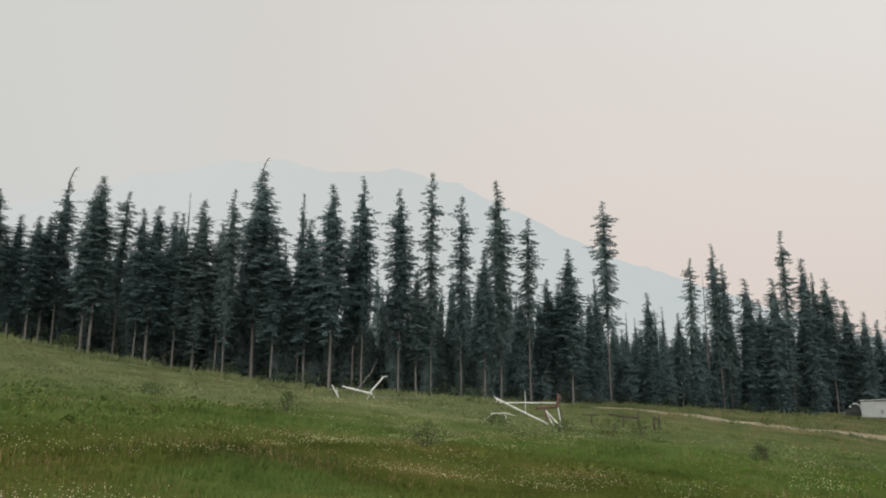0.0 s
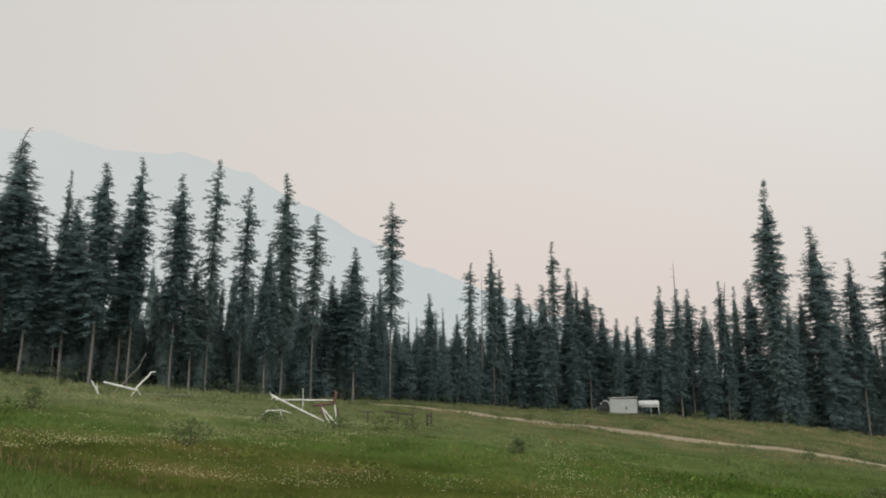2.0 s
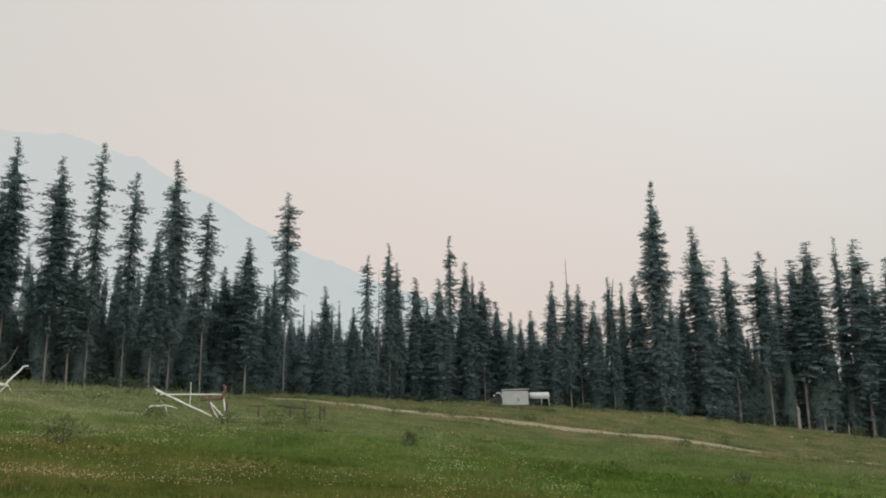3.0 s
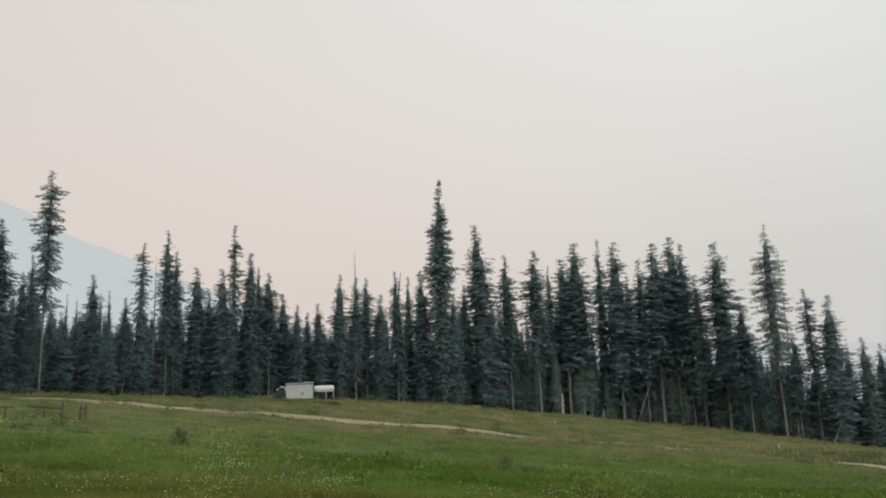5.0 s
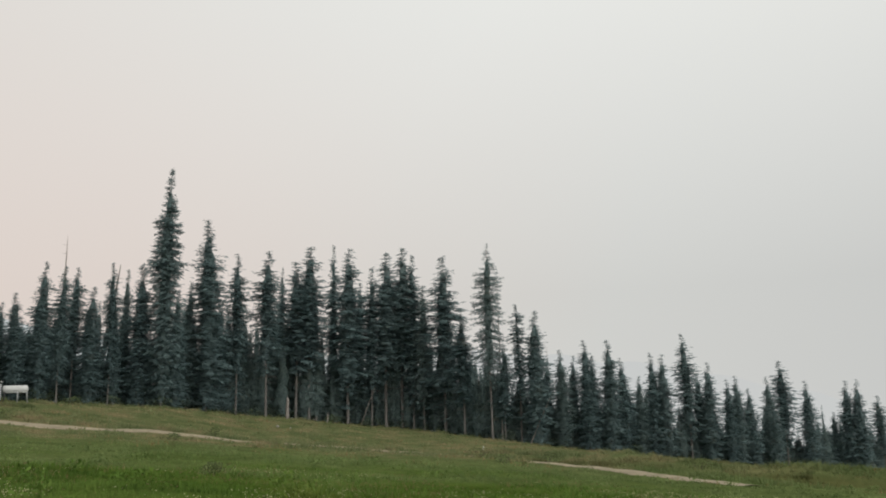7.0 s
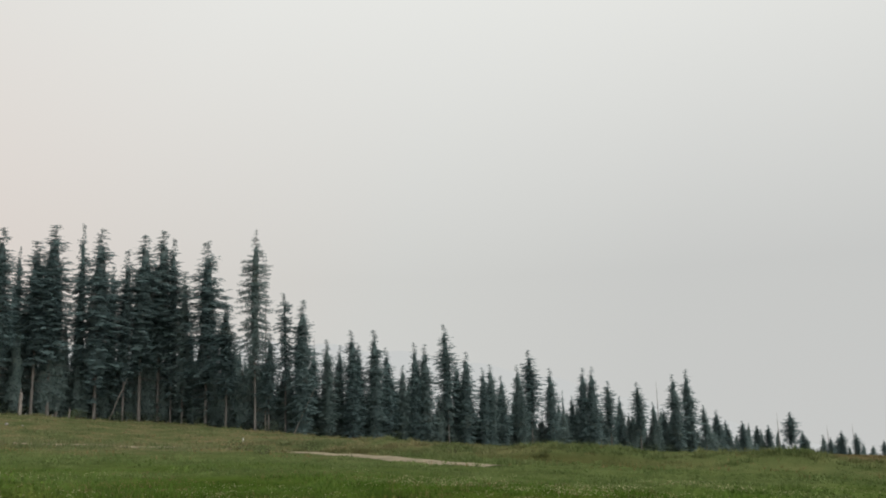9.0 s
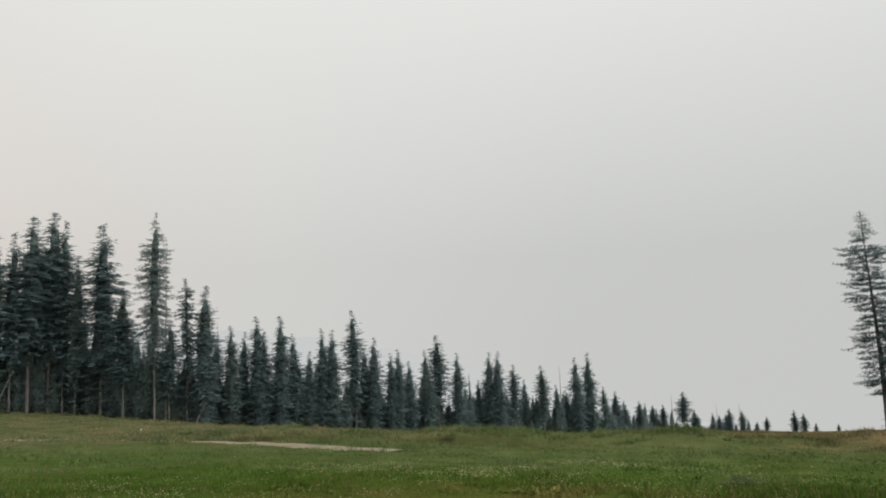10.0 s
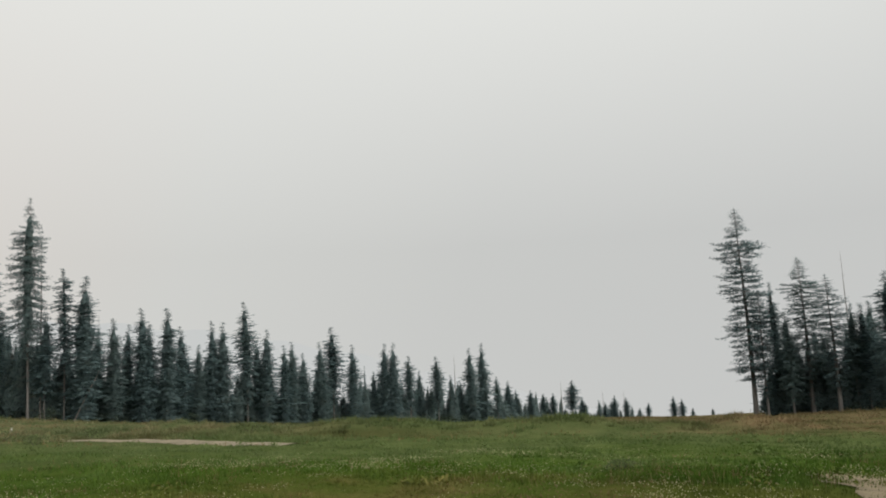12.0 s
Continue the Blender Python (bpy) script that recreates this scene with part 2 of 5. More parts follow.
# ---- mesh helpers ----
def mesh_from(name, verts, faces, mats, slots=None, smooth=False):
    me = bpy.data.meshes.new(name)
    me.from_pydata([tuple(p) for p in verts], [], faces)
    for mt in mats:
        me.materials.append(mt)
    if slots is not None:
        me.polygons.foreach_set("material_index", np.asarray(slots, dtype=np.int32))
    if smooth:
        me.polygons.foreach_set("use_smooth", np.ones(len(me.polygons), dtype=bool))
    me.update()
    return me


def tri_mesh(name, verts, tris, mats, slots=None, normals=None):
    """A mesh from arrays of corners and triangles, for growth by the ten thousand."""
    me = bpy.data.meshes.new(name)
    verts, tris = np.asarray(verts, np.float32), np.asarray(tris, np.int32)
    me.vertices.add(len(verts))
    me.vertices.foreach_set("co", verts.ravel())
    me.loops.add(tris.size)
    me.loops.foreach_set("vertex_index", tris.ravel())
    me.polygons.add(len(tris))
    me.polygons.foreach_set("loop_start", np.arange(0, tris.size, 3, dtype=np.int32))
    for mt in mats:
        me.materials.append(mt)
    if slots is not None:
        me.polygons.foreach_set("material_index", np.asarray(slots, np.int32))
    me.update(calc_edges=True)
    if normals is not None:
        me.attributes.new("custom_normal", "FLOAT_VECTOR", "POINT").data.foreach_set("vector", np.asarray(normals, np.float32).ravel())
    return me


def part(name, data, parent, label=""):
    ob = new(name, data)
    ob.parent = parent
    if label:
        ob["label"] = label
    return ob


def bm_mesh(name, bm, mat, smooth=True):
    me = bpy.data.meshes.new(name)
    bm.to_mesh(me)
    bm.free()
    me.materials.append(mat)
    if smooth:
        me.polygons.foreach_set("use_smooth", np.ones(len(me.polygons), dtype=bool))
    return me


def tube(points, radii, sides=8):
    """Corners and faces of a closed round bar through points."""
    pts = [Vector(p) for p in points]
    vs, fs = [], []
    for i, p in enumerate(pts):
        d = (pts[min(i + 1, len(pts) - 1)] - pts[max(i - 1, 0)]).normalized()
        u = d.cross(Vector((0.31, 0.93, 0.2))).normalized()
        w = d.cross(u)
        for k in range(sides):
            a = 2 * math.pi * k / sides
            vs.append(p + (u * math.cos(a) + w * math.sin(a)) * radii[i])
    for i in range(len(pts) - 1):
        for k in range(sides):
            a, c = i * sides + k, i * sides + (k + 1) % sides
            fs.append((a, c, c + sides, a + sides))
    fs.append(tuple(range(sides))[::-1])
    fs.append(tuple(range((len(pts) - 1) * sides, len(pts) * sides)))
    return vs, fs


def pole(name, points, radii, mat, parent, label="", sides=9, wobble=0.0, seed=0):
    """A bar or log; wobble bends it between its ends."""
    rng = random.Random(seed)
    pts, rad = [], []
    for i in range(len(points) - 1):
        a, c = Vector(points[i]), Vector(points[i + 1])
        n = 5 if wobble else 1
        for k in range(n):
            s = k / n
            off = Vector((rng.uniform(-1, 1), rng.uniform(-1, 1), rng.uniform(-1, 1))) * wobble if (k or i) else Vector()
            pts.append(a.lerp(c, s) + off)
            rad.append((radii[i] + (radii[i + 1] - radii[i]) * s) * (rng.uniform(0.88, 1.12) if wobble else 1))
    pts.append(Vector(points[-1]))
    rad.append(radii[-1])
    vs, fs = tube(pts, rad, sides)
    return part(name, mesh_from(name, vs, fs, [mat], smooth=True), parent, label)


def box(name, size, at, mat, parent, label="", bevel=0.02, segs=2):
    bm = bmesh.new()
    bmesh.ops.create_cube(bm, size=1)
    bmesh.ops.scale(bm, vec=size, verts=bm.verts)
    if bevel:
        bmesh.ops.bevel(bm, geom=bm.edges[:], offset=bevel, segments=segs, affect="EDGES", profile=0.6)
    bmesh.ops.translate(bm, vec=at, verts=bm.verts)
    return part(name, bm_mesh(name, bm, mat, smooth=False), parent, label)


def thing(name, m, label, category, group=""):
    ob = new(name)
    ob.empty_display_size = 0.3
    ob.matrix_world = m
    return tagged(ob, label, category, group)


# ---- the lie of the land ----
# a hillside that falls to the right, with the edge of the woods at EDGE metres by bearing
BEARING = [-125, -112, -106, -100, -95, -88, -78, -68, -64, -58, -45, -40, -33, -20, -12, -4, 0, 10, 32]
EDGE = [112, 117, 260, 220, 175, 150, 128, 118, 115, 130, 118, 104, 98, 83, 68, 60, 57, 56, 58]
SWELL_AT = [-180, -140, -128, -122, -114, -106, -100, -86, -75, -64, -60, -50, -41, -28, -20, -5, 10, 20, 30, 40, 90, 180]
SWELL = [0, 0.8, 1.2, 1.0, 0.3, -0.9, -1.1, -0.8, 0, 0.9, 1.6, 2.2, 2.6, 2.1, 1.3, 0.6, 0.4, 0.8, 2.0, 2.6, 0, 0]


def land(x, y, rough=True):
    x, y = np.asarray(x, float), np.asarray(y, float)
    d, az = np.hypot(x, y), np.degrees(np.arctan2(-x, y))
    k = np.clip((d / np.interp(az, BEARING, EDGE) - 0.5) / 0.5, 0, 1)
    z = -0.09 * x + 0.045 * y + np.interp(az, SWELL_AT, SWELL) * k * k * (3 - 2 * k)
    valley = np.clip((-84 - az) / 12, 0, 1) * (az > -150) * np.clip((az + 150) / 20, 0, 1)
    z = z - 0.05 * np.clip(d - 190, 0, 700) * valley - 0.11 * np.maximum(d - 400, 0) * valley
    # a low bank beyond the lower track
    z = z + (0.75 + 0.22 * np.sin(y * 0.42) + 0.14 * np.sin(y * 0.97 + 1)) * np.exp(-((x - 62 - 0.1 * y) / 3.4) ** 2) * np.clip((34 - y) / 14, 0, 1) * np.clip((y + 45) / 20, 0, 1)
    if rough:
        near = np.clip((d - 3) / 12, 0, 1) * np.clip((400 - d) / 300, 0, 1)
        z = z + near * (0.10 * np.sin(x * 0.31 + 1.3 * np.sin(y * 0.17)) * np.sin(y * 0.27 + 0.8) + 0.05 * np.sin(x * 0.9 + y * 0.5) * np.sin(y * 1.1 - x * 0.3))
    return z


def polar(az, d):
    a = np.radians(az)
    return -np.sin(a) * d, np.cos(a) * d


SEGS = 320
RINGS = np.concatenate([np.linspace(0.6, 20, 30), np.linspace(20.8, 140, 130), np.geomspace(143, 3800, 40)])
gx, gy = [0.0], [0.0]
for r in RINGS:
    a = np.arange(SEGS) * 2 * math.pi / SEGS
    gx.extend(np.cos(a) * r)
    gy.extend(np.sin(a) * r)
gz = land(gx, gy)
gf = [(0, 1 + k, 1 + (k + 1) % SEGS) for k in range(SEGS)]
for i in range(len(RINGS) - 1):
    for k in range(SEGS):
        a, c = 1 + i * SEGS + k, 1 + i * SEGS + (k + 1) % SEGS
        gf.append((a, a + SEGS, c + SEGS, c))
ground = new("ground", mesh_from("ground", np.stack([gx, gy, gz], -1), gf, [M["ground"]], smooth=True))
tagged(ground, "sloping mountain meadow of mixed green and dry grass", "ground", kind="structure")

# mountain: a broad humped ridge behind the woods, sinking to the right
RIDGE_AT = [-60, -45, -30, -24, -17.7, -15.7, -11.6, -7.4, -3, 0.6, 3.8, 8.3, 11.8, 15.3, 17, 22.8, 27.5, 31.5, 45, 70]
RIDGE_UP = [1, 2, 5.0, 7.4, 10.0, 10.6, 12.4, 14.6, 16.7, 18.0, 18.7, 18.2, 18.8, 18.7, 18.5, 16.8, 14.9, 13.7, 9, 2]
mv, mf = [], []
MAZ = np.linspace(-60, 70, 261)
for j, (far, part_up) in enumerate([(1500, 0.0), (1700, 0.35), (1900, 0.7), (2100, 0.93), (2200, 1.0), (2600, 0.85), (3200, 0.0)]):
    up = np.interp(MAZ, RIDGE_AT, RIDGE_UP)
    top = np.tan(np.radians(up)) * 2200 * part_up
    top = top + part_up * (10 * np.sin(MAZ * 1.3 + j) + 6 * np.sin(MAZ * 3.1 + 2 * j)) * (0.35 if part_up == 1.0 else 1.0)
    x, y = polar(MAZ, far + 60 * np.sin(MAZ * 0.5 + j * 1.7) * (part_up not in (0.0, 1.0)))
    mv.extend(np.stack([x, y, top - (30 if part_up == 0 else 0)], -1))
n = len(MAZ)
for j in range(6):
    for k in range(n - 1):
        mf.append((j * n + k, j * n + k + 1, (j + 1) * n + k + 1, (j + 1) * n + k))
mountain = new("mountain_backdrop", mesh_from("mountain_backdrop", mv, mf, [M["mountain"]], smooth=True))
tagged(mountain, "pale blue-grey mountain ridge with wildfire smoke haze painted into its glow", "mountain", kind="structure")

# a lower spur down the valley, fainter still: more haze put into its glow
m, nodes, links, b = material("haze_painted_spur", 1.0)
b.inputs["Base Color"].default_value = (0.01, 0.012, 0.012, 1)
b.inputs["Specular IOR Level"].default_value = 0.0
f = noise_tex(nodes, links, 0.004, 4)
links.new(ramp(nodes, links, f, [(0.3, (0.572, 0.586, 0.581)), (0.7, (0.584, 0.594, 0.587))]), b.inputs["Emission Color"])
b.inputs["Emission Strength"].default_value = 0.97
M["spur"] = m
SAZ = np.linspace(-116, -48, 120)
sv, sf = [], []
for j, (far, share) in enumerate([(2300, -0.4), (2500, 0.5), (2650, 1.0), (3000, 0.6), (3300, -0.4)]):
    up = np.interp(SAZ, [-116, -104, -94, -84, -74, -66, -56, -48], [-8.0, -6.0, -3.4, -0.4, 1.5, 2.5, 3.2, 2.0])
    x, y = polar(SAZ, far + 40 * np.sin(SAZ * 0.4 + j))
    top = np.tan(np.radians(up)) * far + (share - 1) * 260 + 8 * np.sin(SAZ * 1.1 + j)
    sv.extend(np.stack([x, y, top], -1))
for j in range(4):
    for k in range(119):
        sf.append((j * 120 + k, j * 120 + k + 1, (j + 1) * 120 + k + 1, (j + 1) * 120 + k))
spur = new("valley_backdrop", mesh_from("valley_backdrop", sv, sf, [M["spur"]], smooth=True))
tagged(spur, "faint grey valley slope with smoke haze painted into its glow", "mountain", kind="structure")

# dirt track that leaves the woods and bends away down the slope
TRACK = [(6, 69), (11, 63), (16, 60.3), (22, 59.2), (30, 56), (38, 51.8), (46, 46.5), (51.5, 38), (54, 28), (52, 19.5), (47.5, 13), (43.5, 7)]


def smooth_line(pts, n):
    pts = [pts[0]] + list(pts) + [pts[-1]]
    out = []
    for i in range(1, len(pts) - 2):
        p0, p1, p2, p3 = (np.array(p, float) for p in pts[i - 1:i + 3])
        for s in np.arange(n) / n:
            out.append(0.5 * (2 * p1 + (p2 - p0) * s + (2 * p0 - 5 * p1 + 4 * p2 - p3) * s * s + (3 * p1 - p0 - 3 * p2 + p3) * s ** 3))
    return np.array(out + [np.array(pts[-2], float)])


track_line = smooth_line(TRACK, 14)
rv, rf = [], []
ACROSS = np.linspace(-1, 1, 9)
for i, p in enumerate(track_line):
    q = track_line[min(i + 1, len(track_line) - 1)] - track_line[max(i - 1, 0)]
    q = np.array([-q[1], q[0]]) / np.hypot(*q)
    half = 1.4 + 0.25 * math.sin(i * 0.7) + 0.12 * math.sin(i * 2.1)
    bearing = math.degrees(math.atan2(-p[0], p[1]))
    # grass has closed over it between two bends
    grown = min(max((-46 - bearing) / 3, 0), 1) * min(max((bearing + 67) / 3, 0), 1)
    half *= (1 - 0.75 * grown) * (1.0 if bearing > -67 else 0.72)
    for s in ACROSS:
        x, y = p + q * s * half
        lift = 0.09 - 0.10 * abs(s) ** 4 - 0.04 * math.exp(-((abs(s) - 0.55) / 0.18) ** 2)
        rv.append((x, y, float(land(x, y)) + lift))
for i in range(len(track_line) - 1):
    for k in range(8):
        a = i * 9 + k
        rf.append((a, a + 1, a + 10, a + 9))
track = new("road", mesh_from("road", rv, rf, [M["road"]], smooth=True))
tagged(track, "pale unpaved dirt track worn through meadow grass", "dirt track", kind="structure")


# ---- conifers ----
TREE_H = 18.0
# kind: bare share of the stem, metres between whorls, boughs a whorl, sprays a bough, share left out, crown profile, bough slope top and bottom, share of the crown that is closed
KINDS = {
    "full": (0.24, 0.27, 9, 30, 0.05, 0.45, 0.40, -0.42, 0.40),
    "skirted": (0.03, 0.29, 9, 28, 0.05, 0.42, 0.40, -0.38, 0.46),
    "column": (0.05, 0.25, 9, 32, 0.05, 0.38, 0.40, -0.35, 0.34),
    "narrow": (0.27, 0.27, 9, 30, 0.10, 0.36, 0.35, -0.42, 0.32),
    "sparse": (0.36, 0.30, 8, 32, 0.18, 0.22, 0.30, -0.45, 0.12),
    "young": (0.05, 0.34, 6, 19, 0.05, 0.95, 0.45, -0.30, 0.45),
    "open": (0.15, 0.31, 8, 88, 0.10, 0.24, 0.42, -0.08, 0.0),
    "airy": (0.27, 0.29, 9, 84, 0.08, 0.30, 0.40, -0.30, 0.24),
    "under": (0.03, 0.58, 6, 10, 0.05, 0.65, 0.35, -0.50, 0.55),
}


def stem_bend(z, seed):
    s = z / TREE_H
    return 0.10 * math.sin(seed * 1.7 + s * 4.0) * s, 0.10 * math.sin(seed * 2.3 + s * 3.1) * s


def crown_arrays(kind, seed, coarse=1.0):
    """Corners, triangles and lie of a crown: needle sprays along drooping boughs round a stem 18 m high, over the closed inner growth; about 1 m in radius.
    Also the bare inner limbs, as pairs of ends."""
    bare, gap, count, sprays, missing, widest, slope_top, slope_low, closed = KINDS[kind]
    rng = np.random.default_rng(seed)
    bare *= rng.uniform(0.4, 1.1) if kind not in ("open", "airy") else 1.0
    layered = kind in ("open", "airy")
    vs, ts, ns, limbs, nv = [], [], [], [], 0
    lump = rng.uniform(0, 6.3, 4)

    def girth_at(z):
        u = (TREE_H - z) / (TREE_H * (1 - bare))
        girth = (0.03 + 0.97 * min(1.0, u / widest) ** 0.95) * (0.85 + 0.15 * min(1, u / 0.17))
        if u > 0.8:
            girth *= 1 - 0.45 * (u - 0.8) / 0.2
        girth *= 0.9 + 0.12 * math.sin(z * 1.9 + lump[0]) + 0.10 * math.sin(z * 4.3 + lump[1])
        if kind == "sparse":
            girth = max(girth * (0.95 + 0.3 * math.sin(z * 2.9 + lump[2])), 0.2)
        return girth, u

    z = TREE_H - 0.25
    while z > TREE_H * bare:
        girth, u = girth_at(z)
        cx, cy = stem_bend(z, seed)
        for k in range(count if u > 0.25 else 6):
            if rng.random() < missing + (0.6 * (u - 0.6) / 0.4 if u > 0.6 and bare > 0.07 and not layered else 0):
                continue
            th = 2 * math.pi * (k + rng.uniform(-0.4, 0.4)) / count + z * 2.4
            length = max(girth * rng.choice([0.78, 0.88, 1.0, 1.1] if layered or kind == "column" else [0.6, 0.82, 1.0, 1.18], p=[0.25, 0.3, 0.3, 0.15]) * rng.uniform(0.85, 1.15), (0.05 if layered else 0.13) * rng.uniform(0.5, 1.3))
            slope = slope_top + (slope_low - slope_top) * min(1, u * 1.5) + rng.uniform(-0.18, 0.18) * (2 if layered else 1)
            if u < 0.25:
                # short ragged boughs below the leader
                length, slope = length * (rng.uniform(0.85, 1.2) if layered or kind == "column" else rng.uniform(0.85, 1.4)), slope * rng.uniform(0.0, 1.2)
            rise = rng.uniform(-0.5, 0.5) * gap * (0.4 if layered else 1.0)
            n = max(6, int(sprays / coarse * (0.35 + 0.65 * min(1, length))))
            s = (np.arange(n) + rng.uniform(0, 1, n)) / n
            if layered:
                s = 0.22 + 0.78 * s ** 0.75
                limbs.append(((cx, cy, z + rise), (cx + math.cos(th) * length * 0.8, cy + math.sin(th) * length * 0.8, z + rise + slope * length * 0.8 - 0.1 * length)))
            r = s * length
            h = slope * r - 0.22 * r * r / length + 0.30 * length * np.maximum(s - 0.6, 0) ** 2 * 3
            p = np.stack([cx + np.cos(th) * r, cy + np.sin(th) * r, z + rise + h], -1) + rng.normal(0, 0.06 if layered else 0.045, (n, 3))
            # flat sprays stand off to both sides of the bough, the lower ones hanging
            yaw = th + rng.choice([-1, 1], n) * rng.uniform(0.1, 1.15, n)
            pit = (rng.uniform(-0.9, 1.15, n) if layered else rng.uniform(-0.75, 0.45, n)) + 0.5 * slope - (0.45 if kind == "under" else 0.0)
            d = np.stack([np.cos(yaw) * np.cos(pit), np.sin(yaw) * np.cos(pit), np.sin(pit)], -1)
            side = np.stack([-np.sin(yaw), np.cos(yaw), rng.normal(0, 0.7, n)], -1)
            side /= np.linalg.norm(side, axis=1)[:, None]
            ln = (rng.uniform(0.17, 0.38, n) * coarse ** 0.6 * (0.55 if layered else 1.0) * ((0.12 if layered else 0.3) + 0.7 * min(1, girth * 1.15)) * (1.25 if kind == "under" else 1.0))[:, None]
            wd = ln * rng.uniform(0.22, 0.36, n)[:, None]
            out = np.stack([np.full(n, math.cos(th)), np.full(n, math.sin(th)), np.full(n, 0.35)], -1)
            face = np.cross(d, side)
            side = side * np.where((face * out).sum(1) < 0, 1.0, -1.0)[:, None]
            own = np.cross(side, d)
            lie = out + 0.12 * own / (np.linalg.norm(own, axis=1)[:, None] + 1e-6)
            ns.append(np.repeat(lie / np.linalg.norm(lie, axis=1)[:, None], 3, axis=0))
            vs.append(np.stack([p + side * wd, p + d * ln + (0, 0, -0.03), p - side * wd], 1).reshape(-1, 3))
            ts.append(nv + np.arange(3 * n).reshape(-1, 3))
            nv += 3 * n
        z -= gap * coarse ** 0.5 * rng.uniform(0.75, 1.2) * (0.9 if u < 0.25 else 1.0) * (rng.uniform(0.6, 1.5) if layered else 1.0)
    # closed inner growth: overlapping ragged tiers, each wider below
    if closed:
        step = 1.5 if kind == "under" else 0.62 * coarse
        sides = 8
        low = TREE_H * (bare + (0.10 * (1 - bare) if bare > 0.07 else 0.0))
        z = TREE_H * (1 - 0.13 * (1 - bare))
        while z > low + step:
            g0, g1 = girth_at(z)[0] * closed, girth_at(z - step)[0] * closed
            th = np.arange(sides) * 2 * np.pi / sides + rng.uniform(0, 1)
            rings = []
            for zz, gg, rag in ((z + 0.25 * step, g0 * 0.7, 0.2), (z - 0.5 * step, (g0 + g1) / 2, 0.35), (z - step - 0.15, g1, 0.4)):
                cx, cy = stem_bend(zz, seed)
                rr = gg * (1 + rng.uniform(-rag, rag, sides))
                rings.append(np.stack([cx + np.cos(th) * rr, cy + np.sin(th) * rr, zz + rng.uniform(-rag, rag, sides) * step], -1))
            cx, cy = stem_bend(z - step, seed)
            vs.append(np.concatenate(rings + [np.array([[cx, cy, z - 0.6 * step]])]))
            lie = np.stack([np.cos(th), np.sin(th), np.full(sides, 0.35)], -1)
            lie /= np.linalg.norm(lie, axis=1)[:, None]
            ns.append(np.concatenate([lie, lie, lie, [[0, 0, -1.0]]]))
            k0 = np.arange(sides)
            k1 = (k0 + 1) % sides
            for o in (0, sides):
                ts.append(nv + o + np.stack([k0, k0 + sides, k1 + sides], -1))
                ts.append(nv + o + np.stack([k0, k1 + sides, k1], -1))
            ts.append(nv + np.stack([k0 + 2 * sides, np.full(sides, 3 * sides), k1 + 2 * sides], -1))
            nv += 3 * sides + 1
            z -= step
    # leader shoot
    tip = np.array([[0.03, 0, TREE_H - 0.5], [-0.02, 0.03, TREE_H - 0.5], [-0.02, -0.03, TREE_H - 0.5], [0, 0, TREE_H]])
    tip[:, :2] += stem_bend(TREE_H, seed)
    vs.append(tip)
    ts.append(nv + np.array([[0, 1, 3], [1, 2, 3], [2, 0, 3]]))
    ns.append(np.array([[0.8, 0, 0.6], [-0.5, 0.6, 0.6], [-0.5, -0.6, 0.6], [0, 0, 1.0]]))
    return np.concatenate(vs), np.concatenate(ts), np.concatenate(ns), limbs


def trunk_arrays(seed, sides=7, twigs=14, bare=0.35, radius=0.066, limbs=()):
    rng = random.Random(seed)
    zs = [0, 0.35, 1.2, 3, 6, 9, 12, 15, 17.6]
    rad = [radius * k for k in (1.45, 1.12, 1.0, 0.92, 0.8, 0.62, 0.42, 0.22, 0.05)]
    pts = [(*stem_bend(q, seed), q - (0.25 if q == 0 else 0)) for q in zs]
    vs, fs = tube(pts, rad, sides)

    def stick(a, c, r0, r1):
        tv, tf = tube([a, c], [r0, r1], 3)
        o = len(vs)
        vs.extend(tv)
        fs.extend(tuple(i + o for i in face) for face in tf)

    for _ in range(twigs):
        q = rng.uniform(1.5, TREE_H * (bare + 0.15))
        a, ln = rng.uniform(0, 6.28), rng.uniform(0.25, 0.8)
        cx, cy = stem_bend(q, seed)
        stick((cx, cy, q), (cx + math.cos(a) * ln, cy + math.sin(a) * ln, q - rng.uniform(0, 0.35)), 0.022, 0.008)
    for a, c in limbs:
        stick(a, c, 0.018, 0.006)
    return vs, fs


TREE_MESH = {}
FAR_KINDS = ("full", "skirted", "narrow", "young", "sparse")
for kind, copies in (("full", 4), ("skirted", 4), ("column", 2), ("narrow", 5), ("sparse", 3), ("young", 2), ("open", 3), ("airy", 2)):
    for name, coarse in ((kind, 1.0), ("far_" + kind, 1.6)) if kind in FAR_KINDS else ((kind, 1.0),):
        TREE_MESH[name] = []
        for i in range(copies):
            seed = 11 * i + len(kind) * 7 + 1
            cv, ct, cn, limbs = crown_arrays(kind, seed, coarse)
            tv, tf = trunk_arrays(seed, bare=KINDS[kind][0], radius=0.11 if kind == "open" else 0.066, limbs=limbs)
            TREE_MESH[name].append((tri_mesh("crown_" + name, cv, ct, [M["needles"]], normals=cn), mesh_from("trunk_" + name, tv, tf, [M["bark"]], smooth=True)))

